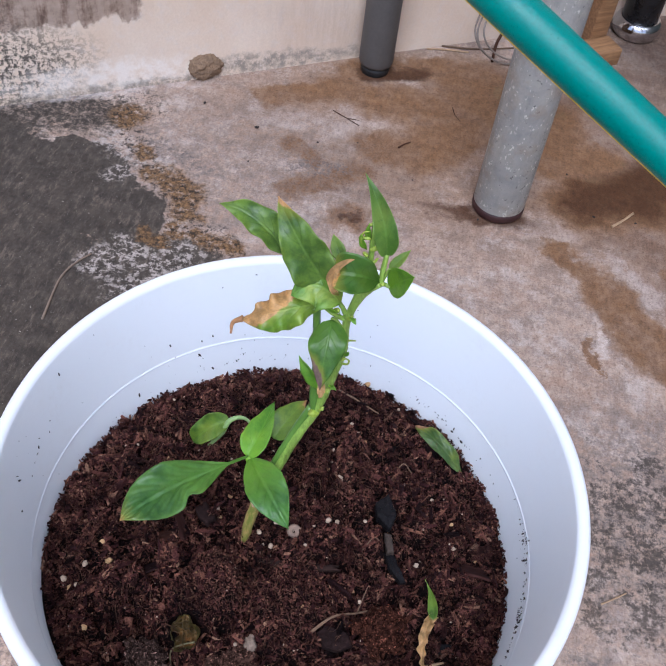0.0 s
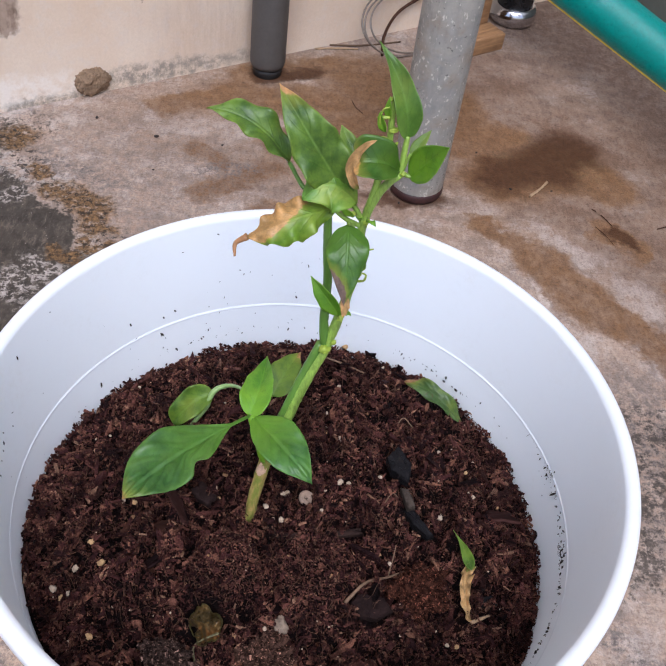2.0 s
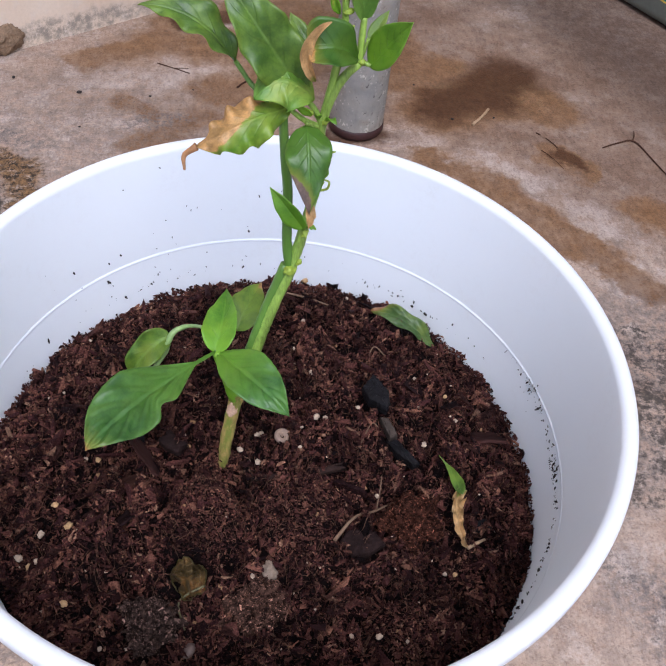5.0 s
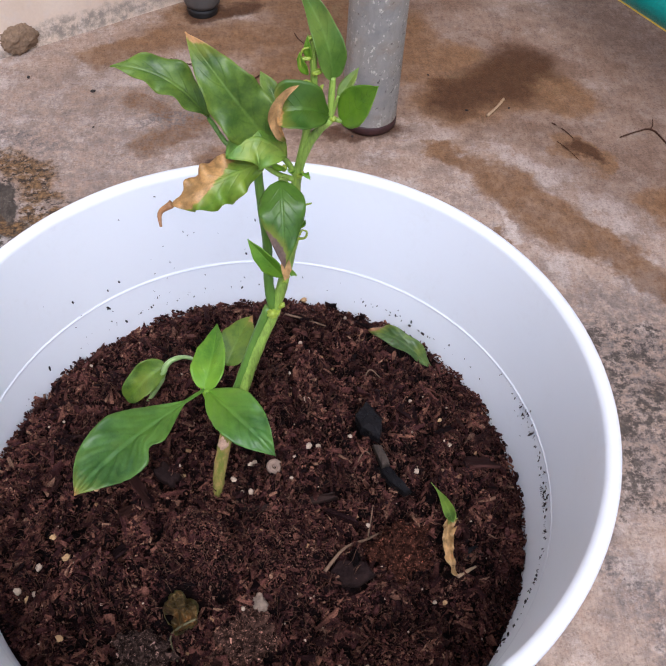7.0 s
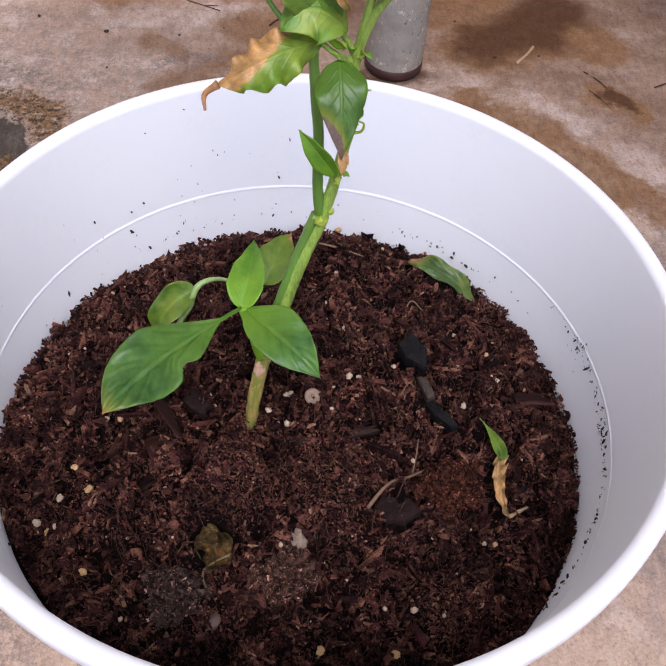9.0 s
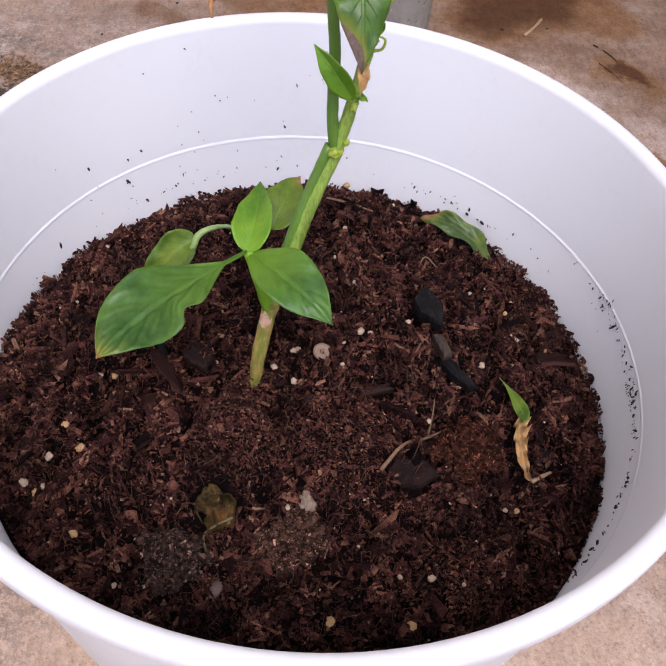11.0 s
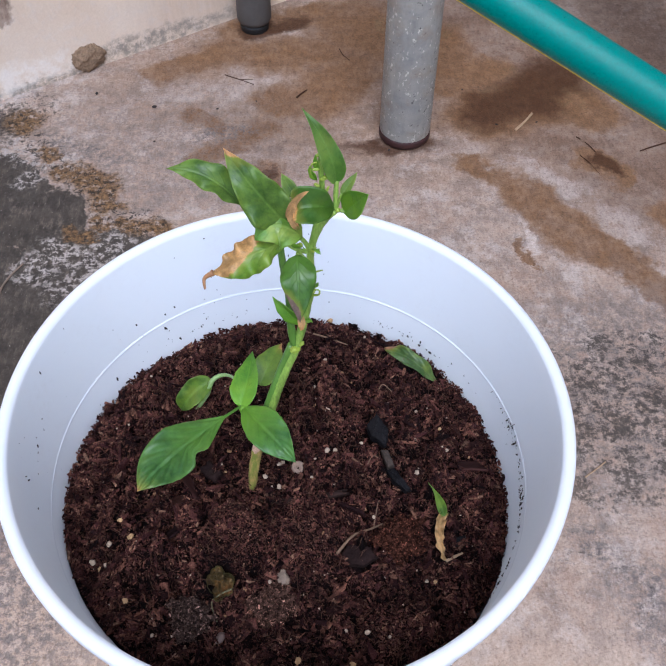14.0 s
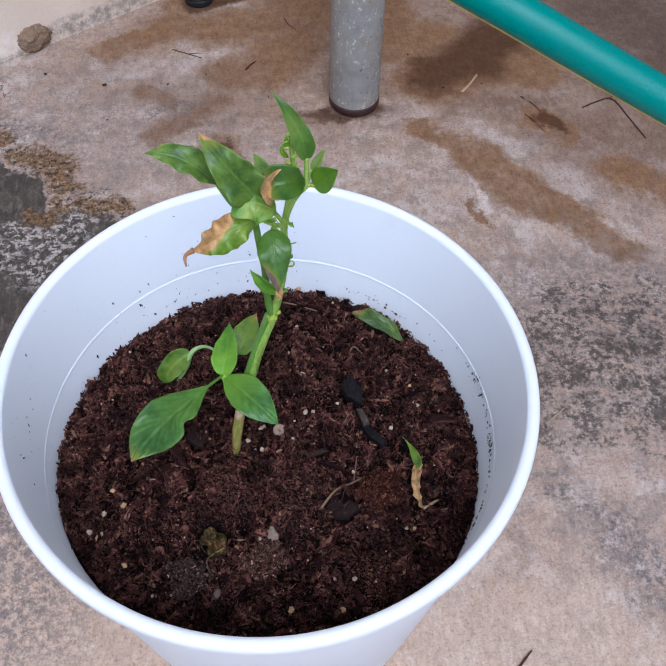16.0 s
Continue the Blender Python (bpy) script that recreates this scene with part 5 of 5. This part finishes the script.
# collars and buds at the joints
for x, y, z, r, sc, s in ((0.0055, 0.0140, 0.2950, 0.0034, (1.2, 0.9, 0.5), 1), (0.0088, 0.0150, 0.2985, 0.0018, (1.2, 1, 0.7), 2), (0.0105, 0.0160, 0.3130, 0.0019, (1.1, 1, 0.8), 3), (0.0150, 0.0178, 0.3360, 0.0015, (1.3, 1, 0.7), 4),
                       (0.0152, 0.0200, 0.3620, 0.0016, (1.4, 1, 0.6), 5), (0.0092, 0.0190, 0.3660, 0.0014, (1.2, 1, 0.8), 6), (0.0160, 0.0235, 0.4070, 0.0014, (0.8, 0.8, 1.4), 7), (0.0200, 0.0235, 0.4020, 0.0015, (1, 1, 1.1), 8),
                       (0.0178, 0.0245, 0.4140, 0.0012, (0.9, 0.8, 1.5), 9), (0.0215, 0.0225, 0.3965, 0.0012, (1, 0.8, 1.4), 10), (0.0262, 0.0222, 0.3845, 0.0014, (1.3, 1, 0.7), 11), (0.0170, 0.0230, 0.3985, 0.0013, (0.9, 1, 1.3), 12)):
    bm = bmesh.new()
    lump(bm, r * 0.72, (sc[0] * 0.9, sc[1] * 0.9, sc[2] * 1.6), 0.5, 2, s, 3)
    part("bud", bm, M_BUD, plant).matrix_basis = pose(x, y, z, 15 * s, 9 * s, 40 * s)
for pts in ([(0.0148, 0.0175, 0.3330), (0.0175, 0.0165, 0.3345), (0.0180, 0.0160, 0.3380), (0.0160, 0.0155, 0.3395)], [(0.0150, 0.0185, 0.3480), (0.0172, 0.0175, 0.3500), (0.0195, 0.0172, 0.3510)], [(0.0160, 0.0235, 0.4020), (0.0143, 0.0225, 0.4060), (0.0150, 0.0220, 0.4110), (0.0172, 0.0222, 0.4120)]):
    stalk(plant, "tendril", pts, (0.0006, 0.0003), M_BUD, "", 6, 12, 0.1)

for a, b, c, w in (((0.0172, 0.0232, 0.4010), (0.0150, 0.0222, 0.4062), (0.0140, 0.0215, 0.4105), 0.0016), ((0.0180, 0.0240, 0.4060), (0.0168, 0.0228, 0.4110), (0.0166, 0.0220, 0.4165), 0.0014), ((0.0195, 0.0235, 0.3950), (0.0172, 0.0215, 0.3975), (0.0152, 0.0205, 0.3990), 0.0014),
                   ((0.0150, 0.0195, 0.3625), (0.0170, 0.0165, 0.3650), (0.0185, 0.0150, 0.3640), 0.0014), ((0.0120, 0.0185, 0.3640), (0.0118, 0.0155, 0.3672), (0.0112, 0.0135, 0.3690), 0.0015), ((0.0100, 0.0180, 0.3660), (0.0060, 0.0165, 0.3700), (0.0030, 0.0160, 0.3735), 0.0020),
                   ((0.0145, 0.0185, 0.3380), (0.0165, 0.0170, 0.3412), (0.0172, 0.0158, 0.3440), 0.0012), ((0.0100, 0.0165, 0.3160), (0.0128, 0.0150, 0.3172), (0.0145, 0.0142, 0.3160), 0.0013)):
    leaf(plant, a, b, c, (w, -w * 0.35, w * 0.2), M_LEAF_YOUNG, "", fold=0.5, wave=0.2, waves=1.5, full=0.4, rows=10, cols=6, seed=int(b[2] * 1e4) % 50)

# stalks of the leaves
stalk(plant, "petiole", [(0.0000, 0.0217, 0.3630), (-0.0060, 0.0222, 0.3690), (-0.0110, 0.0250, 0.3730), (-0.0165, 0.0328, 0.3772)], (0.0010, 0.0009, 0.0009), M_STEMDARK)
stalk(plant, "petiole", [(0.0253, 0.0232, 0.3836), (0.0252, 0.0232, 0.3915), (0.0255, 0.0244, 0.3995)], (0.0013, 0.0012, 0.0010), M_STEM)
stalk(plant, "petiole", [SHOOT, (-0.0252, 0.0250, 0.2455), (-0.0332, 0.0437, 0.2306), (-0.0403, 0.0502, 0.2229), (-0.0458, 0.0477, 0.2206), (-0.0496, 0.0456, 0.2101), (-0.0571, 0.0428, 0.1970)], (0.0007, 0.0007, 0.0008, 0.0012, 0.0015, 0.0015, 0.0010), M_PALESTEM, "pale curled stalk", 10, 30, 0.15)
stalk(plant, "petiole", [(0.0253, 0.0232, 0.3836), (0.0270, 0.0232, 0.3835), (0.0292, 0.0228, 0.3830)], (0.0010, 0.0008), M_STEM)
stalk(plant, "petiole", [(0.0253, 0.0232, 0.3836), (0.0265, 0.0235, 0.3880), (0.0277, 0.0239, 0.3925)], (0.0008, 0.0006), M_STEM)
stalk(plant, "petiole", [(0.0135, 0.0210, 0.3590), (0.0080, 0.0200, 0.3620), (0.0026, 0.0200, 0.3663)], (0.0011, 0.0009), M_STEM)
stalk(plant, "petiole", [(0.0140, 0.0212, 0.3600), (0.0110, 0.0215, 0.3660), (0.0069, 0.0223, 0.3709)], (0.0012, 0.0010), M_STEM)
stalk(plant, "petiole", [(0.0120, 0.0190, 0.3560), (0.0095, 0.0170, 0.3620), (0.0079, 0.0157, 0.3640)], (0.0009, 0.0008), M_STEM)

leaf(plant, SHOOT, (-0.0556, -0.0235, 0.2592), (-0.0733, -0.0463, 0.2589), (0.0098, -0.0074, -0.0045), M_LEAF_LOW, "large green leaf with a nibbled edge", fold=0.22, wave=0.13, waves=2.3, notch=0.32, full=0.50, keen=1.2, neck=0.10, quilt=0.17, rows=60, cols=20, seed=1)
leaf(plant, (-0.0234, 0.0080, 0.2521), (-0.0072, -0.0144, 0.2583), (0.0053, -0.0268, 0.2516), (0.0094, 0.0035, 0.0034), M_LEAF_LOW2, "", fold=0.28, wave=0.11, waves=2.2, full=0.40, keen=1.3, quilt=0.13, rows=44, cols=16, seed=2)
leaf(plant, (-0.0253, 0.0081, 0.2523), (-0.0218, 0.0210, 0.2575), (-0.0195, 0.0430, 0.2560), (0.0082, 0.0005, 0.0010), M_LEAF_YOUNG, "bright young leaf", fold=0.45, wave=0.05, full=0.36, keen=1.1, seed=3)
leaf(plant, L4B, L4M, L4T, (0.0050, -0.0056, -0.0037), M_LEAF, "drooping leaf with curled edge", fold=0.5, wave=0.25, waves=2, full=0.45, keen=0.65, seed=4)
leaf(plant, (-0.0155, 0.0267, 0.2455), (-0.0102, 0.0375, 0.2513), (-0.0033, 0.0527, 0.2505), (0.0076, -0.0028, -0.0014), M_LEAF_TIP, "leaf with a brown tip", fold=0.3, wave=0.08, full=0.36, seed=5)
leaf(plant, (-0.0165, 0.0328, 0.3772), (-0.0313, 0.0375, 0.3908), (-0.0492, 0.0403, 0.3929), (0.0007, -0.0058, -0.0042), M_LEAF, "", fold=0.35, wave=0.30, waves=3.2, full=0.40, keen=1.15, rows=26, cols=12, seed=6)
leaf(plant, (0.0069, 0.0223, 0.3709), (-0.0083, 0.0224, 0.3945), (-0.0223, 0.0328, 0.4109), (0.0090, 0.0033, 0.0031), M_LEAF_TIP, "broad leaf with a brown tip", fold=0.28, wave=0.18, waves=3.4, full=0.36, quilt=0.08, rows=44, cols=16, seed=7)
leaf(plant, (0.0255, 0.0244, 0.3988), (0.0213, 0.0262, 0.4162), (0.0111, 0.0344, 0.4304), (0.0054, 0.0002, -0.0021), M_LEAF_PALE, "", fold=0.6, wave=0.16, waves=2.6, twist=0.5, full=0.33, keen=1.15, rows=26, cols=12, seed=8)
leaf(plant, (0.0253, 0.0233, 0.3846), (0.0165, 0.0150, 0.3940), (0.0072, 0.0148, 0.3930), (-0.0006, -0.0066, -0.0054), M_LEAF_EDGE, "cupped leaf with scorched tan edge", fold=0.30, cup=0.30, wave=0.10, waves=2, full=0.72, keen=0.42, rows=28, cols=14, seed=9)
leaf(plant, (0.0098, 0.0128, 0.3825), (0.0062, 0.0130, 0.3935), (0.0135, 0.0140, 0.4035), (0.0026, -0.0006, 0.0008), M_LEAF_WITHER, "rolled tan edge of the scorched leaf", fold=0.8, wave=0.30, waves=2.5, twist=0.5, quilt=0.2, full=0.45, keen=0.7, rows=24, cols=8, seed=19)
leaf(plant, (0.0289, 0.0231, 0.3823), (0.0336, 0.0147, 0.3961), (0.0379, 0.0069, 0.4079), (0.0030, -0.0047, -0.0032), M_LEAF_YOUNG, "", fold=0.3, full=0.42, rows=18, cols=8, seed=10)
leaf(plant, (0.0276, 0.0239, 0.3920), (0.0312, 0.0267, 0.3960), (0.0345, 0.0295, 0.3999), (0.0016, -0.0014, -0.0009), M_LEAF, "", fold=0.3, full=0.36, rows=14, cols=6, seed=11)
leaf(plant, (0.0026, 0.0219, 0.3663), (-0.0147, 0.0117, 0.3659), L12T, (0.0026, -0.0072, -0.0051), M_LEAF_DYING, "half dead leaf, brown and curled", fold=-0.4, wave=0.32, waves=4.2, twist=0.5, full=0.46, keen=0.80, rows=44, cols=16, seed=12)
stalk(plant, "dry_tail", [L12T, L12A, L12Z], (0.0016, 0.0008, 0.0005), M_DRYLEAF, "curled dry leaf end", 6, 10, 0.3)
leaf(plant, (0.0104, 0.0184, 0.3718), (0.0000, 0.0184, 0.3795), (-0.0105, 0.0150, 0.3735), (0.0022, -0.0088, -0.0064), M_LEAF_YELLOW, "yellowing leaf", fold=-0.25, wave=0.16, waves=2, full=0.42, keen=0.8, seed=13)
leaf(plant, (0.0079, 0.0157, 0.3631), (0.0084, 0.0026, 0.3570), (0.0090, -0.0050, 0.3400), (0.0084, 0.0009, 0.0015), M_LEAF_END, "drooping leaf with withered end", fold=-0.25, wave=0.16, waves=2.2, full=0.34, keen=1.05, rows=26, cols=12, seed=14)
leaf(plant, (0.0092, 0.0105, 0.3195), (0.0022, 0.0095, 0.3310), (-0.0042, 0.0120, 0.3385), (0.0034, -0.0008, 0.0027), M_LEAF_YOUNG, "", fold=0.35, wave=0.06, full=0.36, rows=18, cols=8, seed=15)
leaf(plant, (0.0079, 0.0275, 0.3873), (0.0043, 0.0310, 0.3915), (0.0017, 0.0341, 0.3954), (0.0028, 0.0012, 0.0010), M_LEAF, "", fold=0.3, full=0.36, rows=14, cols=6, seed=16)
leaf(plant, (0.0090, -0.0020, 0.3435), (0.0095, -0.0042, 0.3385), (0.0092, -0.0040, 0.3325), (0.0021, 0.0003, 0.0004), M_LEAF_WITHER, "shrivelled tan leaflet", fold=0.6, wave=0.3, full=0.36, rows=12, cols=6, seed=17)


# ---- pipes standing on the floor ----
def standing_pipe(name, label, x, y, r, height, material, foot_material, foot_label, foot, tuck=0.0, tilt=(0, 0)):
    pipe = thing(name, label, "pipe", at=pose(x, y, 0, tilt[0], tilt[1], 0))
    bm = bmesh.new()
    lathe(bm, [(0.001, foot), (r - 0.003 - tuck, foot), (r - tuck * 0.4, foot + 0.0008 + tuck * 0.5), (r, foot + 0.0010 + tuck * 1.6), (r, foot + 0.006 + tuck * 2), (r, height), (r - 0.003, height), (r - 0.003, foot + 0.003)], 48)
    part("tube", bm, material, pipe)
    bm = bmesh.new()
    lathe(bm, [(0.001, 0.0), (r - 0.004, 0.0), (r - 0.0008 - tuck, 0.0015), (r + 0.0006 - tuck, 0.004), (r + 0.0006 - tuck, foot - 0.001), (r - 0.0005 - tuck, foot + 0.0006), (0.001, foot + 0.0006)], 48)
    part("foot", bm, foot_material, pipe, foot_label)
    return pipe


standing_pipe("steel_pipe", "mottled galvanised steel pipe leg with maroon foot, standing on concrete", 0.1165, 0.5390, 0.0277, 1.5, M_ZINC, M_RUST, "dark maroon foot", 0.011)
standing_pipe("grey_pipe", "smooth dark grey pipe leg with black rubber foot beside wall", -0.0566, 0.7480, 0.0212, 1.5, M_GREYPIPE, M_RUBBER, "black rubber foot", 0.009, 0.004)

# a level pipe that runs out from the wall beside the bin
bar = thing("pipe_rail", "level galvanised steel pipe rail fixed to wall", "pipe")
bm = bmesh.new()
RAIL = Vector((0.496, -0.868, 0))
rail_a = Vector((0.3485, 0.7135, 0.2560))
tube(bm, [tuple(rail_a - RAIL * 0.30), tuple(rail_a), tuple(rail_a + RAIL * 0.9)], (0.0277, 0.0277), 12, 40)
part("tube", bm, M_ZINC, bar)

# ---- garden hose ----
hose = thing("garden_hose", "teal garden hose with thin yellow stripe slung across the yard", "hose")
A, D = Vector((0.2130, 0.1343, 0.3512)), Vector((-0.8637, 0.3072, 0.3996))
course = [A - D * 1.9 + Vector((0, 0, 0.42)), A - D * 1.2 + Vector((0, 0, 0.145)), A - D * 0.86 + Vector((0, 0, 0.012)), A - D * 0.7, A - D * 0.45, A - D * 0.2, A, A + D * 0.2, A + D * 0.4, A + D * 0.62 + Vector((0, 0.01, 0.01)), A + D * 0.8 + Vector((0, 0.0, 0.10)), A + D * 0.9 + Vector((-0.02, 0.0, 0.35))]
course = [Vector((q.x, q.y, max(q.z, 0.0121))) for q in course]
line = spline(course, 90)
bm = bmesh.new()
tube(bm, line, (0.0119, 0.0119), sides=28, smooth_path=False)
part("tube", bm, M_HOSE, hose)
down = (D.cross(Vector((0.30, 0.53, -0.79)))).normalized()
down = down if down.z < 0 else -down
toward = Vector((-0.30, -0.53, 0.79))
shift = (down * 0.93 + toward * -0.36).normalized() * 0.0117
bm = bmesh.new()
tube(bm, [p + shift for p in line], (0.0009, 0.0009), sides=6, smooth_path=False)
part("stripe", bm, M_STRIPE, hose, "thin yellow stripe")

# ---- grey-green bin, timber foot, black pot, coil by the wall ----
binbox = thing("storage_bin", "dark grey-green plastic storage bin standing against wall", "bin")
bm = bmesh.new()
BIN = Matrix.Translation((0.387, 1.001, 0)) @ Matrix.Rotation(math.atan2(-0.868, 0.496), 4, "Z")  # x along its side, y away to its far side
box(bm, 0.66, 0.42, 0.62, BIN @ Matrix.Translation((0.285, 0.21, 0.312)), 0.012, 4)
part("body", bm, M_BIN, binbox)
bm = bmesh.new()
box(bm, 0.68, 0.44, 0.03, BIN @ Matrix.Translation((0.285, 0.21, 0.640)), 0.006, 3)
part("lid", bm, M_BIN, binbox)

stand = thing("timber_post", "pale timber post with wooden foot block on concrete", "post", at=pose(0.2010, 0.8350, 0, 0, 0, 34))
bm = bmesh.new()
box(bm, 0.058, 0.034, 0.023, Matrix.Translation((0.027, 0.018, 0.0115)), 0.0015)
part("foot_block", bm, M_WOOD, stand)
bm = bmesh.new()
box(bm, 0.026, 0.030, 0.9, Matrix.Translation((0.040, 0.050, 0.45)), 0.0015)
part("post", bm, M_WOOD, stand)

pot = thing("black_pot", "round black pot with chrome base ring beside bin", "pot", at=pose(0.2690, 0.9540, 0))
bm = bmesh.new()
lathe(bm, [(0.001, 0.004), (0.022, 0.004), (0.0235, 0.020), (0.0245, 0.034), (0.0250, 0.13), (0.022, 0.142), (0.001, 0.144)], 48)
part("body", bm, M_BLACK, pot)
bm = bmesh.new()
lathe(bm, [(0.0250 + 0.0075 * math.cos(a), 0.0130 + 0.0130 * math.sin(a)) for a in (2 * math.pi * k / 14 for k in range(14))], 64, True)
part("base_ring", bm, M_CHROME, pot, "shiny chrome base ring")


def at_wall(u, out, z):
    """A place u along the wall, out metres in front of it."""
    return tuple(WALL @ Vector((u, -out, z)))


coil = thing("tube_coil", "loose coil of clouded thin tube leaning on wall foot", "tube")
bm = bmesh.new()
pts = []
for k in range(80):
    a = k / 79 * 2 * math.pi * 2.6
    wob = 1 + 0.10 * math.sin(a * 0.37 + 1)
    c, s = math.cos(a), math.sin(a)
    pts.append(at_wall(0.648 + 0.066 * wob * c, 0.034 - 0.027 * s * wob + 0.002 * k / 79, max(0.0025, 0.033 + 0.033 * s * wob)))
tube(bm, pts, (0.0012, 0.0012), 120, 8)
part("tube", bm, M_TUBE, coil)
bm = bmesh.new()
tube(bm, [at_wall(0.60, 0.05, 0.003), at_wall(0.622, 0.02, 0.012), at_wall(0.65, 0.008, 0.034), at_wall(0.70, 0.006, 0.052), at_wall(0.76, 0.006, 0.075)], (0.0020, 0.0020), 24, 8)
part("wire", bm, M_TWIG, coil, "dark wire through the coil")

bm = bmesh.new()
lump(bm, 0.0182, (1.12, 0.50, 0.94), 0.16, 1.6, 12, 6)
for v in bm.verts:
    v.co *= 1 + 0.10 * noise.noise(v.co * 160) + 0.07 * noise.noise(v.co * 420) + 0.05 * noise.noise(v.co * 1000)
mound = tagged(link("cement_lump", bm, M_CEMENT), "rough grey brown cement lump stuck at wall foot", "lump")
mound.matrix_basis = Matrix.Translation(at_wall(0.2365, -0.001, 0.0165)) @ Matrix.Rotation(radians(WALL_TURN), 4, "Z")

# ---- bits lying on the floor ----
F = 0.0012
lying_tube("twig", "short dark twig lying on concrete", "twig", ((-0.0035, 0.6050), (0.0020, 0.6125), (0.0085, 0.6190)), (0.0011, 0.0007), M_TWIG, "floor twigs", lift=0.0015)
lying_tube("twig", "thin grey forked twig lying on concrete", "twig", ((-0.0890, 0.6490), (-0.0720, 0.6401), (-0.0540, 0.6300)), (0.0005, 0.0004), M_TWIG, "floor twigs", lift=F, fork=(((-0.070, 0.639), (-0.062, 0.640), (-0.055, 0.639)),))
lying_tube("straw", "short pale straw lying on damp concrete", "straw", ((0.2420, 0.5450), (0.2530, 0.5575), (0.2650, 0.5740)), (0.0016, 0.0014), M_STRAW, "floor straws", lift=0.0016)
lying_tube("twig", "tiny dark twig lying on concrete", "twig", ((0.3080, 0.5330), (0.3120, 0.5290)), (0.0007, 0.0006), M_TWIG, "floor twigs", lift=F, n=5)
lying_tube("twig", "tiny dark twig lying on concrete", "twig", ((0.3161, 0.5240), (0.3205, 0.5170), (0.3246, 0.5072)), (0.0006, 0.0004), M_TWIG, "floor twigs", lift=F)
lying_tube("twig", "thin dark twig lying on concrete", "twig", ((0.3064, 0.5029), (0.3150, 0.4890), (0.3221, 0.4718)), (0.0004, 0.0002), M_TWIG, "floor twigs", lift=F)
lying_tube("twig", "long dark forked twig lying on concrete", "twig", ((0.3741, 0.5085), (0.3940, 0.5175), (0.4127, 0.5205), (0.4230, 0.4860), (0.4318, 0.4528)), (0.0007, 0.0009, 0.0006), M_TWIG, "floor twigs", lift=F, fork=(((0.4100, 0.5205), (0.4150, 0.5290), (0.4178, 0.5390)),))
lying_tube("straw", "short pale straw lying on mouldy concrete", "straw", ((0.2370, 0.1036), (0.2470, 0.1105), (0.2565, 0.1178)), (0.0007, 0.0006), M_STRAW, "floor straws", lift=F)
lying_tube("stalk", "long dry brown stalk lying on dark concrete", "stalk", ((-0.2805, 0.2560), (-0.2848, 0.3062), (-0.2790, 0.3300), (-0.2690, 0.3470)), (0.0012, 0.0009), simple("dry_stalk", (0.17, 0.125, 0.09), 0.8, scale=200, vary=0.3), lift=F)
lying_tube("twig", "dark splinter lying on sandy concrete", "twig", ((0.1690, -0.0985), (0.1755, -0.0925), (0.1810, -0.0875)), (0.0010, 0.0006), M_TWIG, "floor twigs", lift=0.0014)
lying_tube("twig", "thin curved twig lying on damp concrete", "twig", ((0.0476, 0.7010), (0.0520, 0.6880), (0.0605, 0.6757)), (0.0005, 0.0003), M_TWIG, "floor twigs", lift=F)
lying_tube("straw", "pale straw lying along wall foot", "straw", ((0.0000, 0.8150), (0.0260, 0.8215), (0.0540, 0.8255)), (0.0014, 0.0012), M_STRAW, "floor straws", lift=0.0015)
lying_tube("straw", "long tan stem lying beside coil", "straw", ((0.0180, 0.8280), (0.0600, 0.8360), (0.1100, 0.8560)), (0.0013, 0.0010), M_ROOT, "floor straws", lift=0.0015)
for k, (x, y, r) in enumerate(((-0.166, 0.590, 2.4), (-0.094, 0.586, 1.3), (-0.235, 0.615, 2.0), (0.222, 0.556, 1.6), (0.268, 0.560, 1.2), (0.098, 0.513, 1.4), (-0.05, 0.60, 1.0), (0.02, 0.555, 1.0), (-0.16, 0.53, 1.2), (0.148, 0.69, 1.5), (0.19, 0.62, 1.1))):
    bm = bmesh.new()
    lump(bm, r * 0.001, (1.2, 0.8, 0.6), 0.4, 2, k, 2)
    ob = tagged(link("dirt_crumb", bm, M_CRUMB), "tiny dark dirt crumb lying on concrete", "dirt", "floor crumbs")
    ob.matrix_basis = pose(x, y, r * 0.0004, 0, 0, k * 50)

# ---- larger bark chips lying on the soil ----
bark_chips(300, 21)
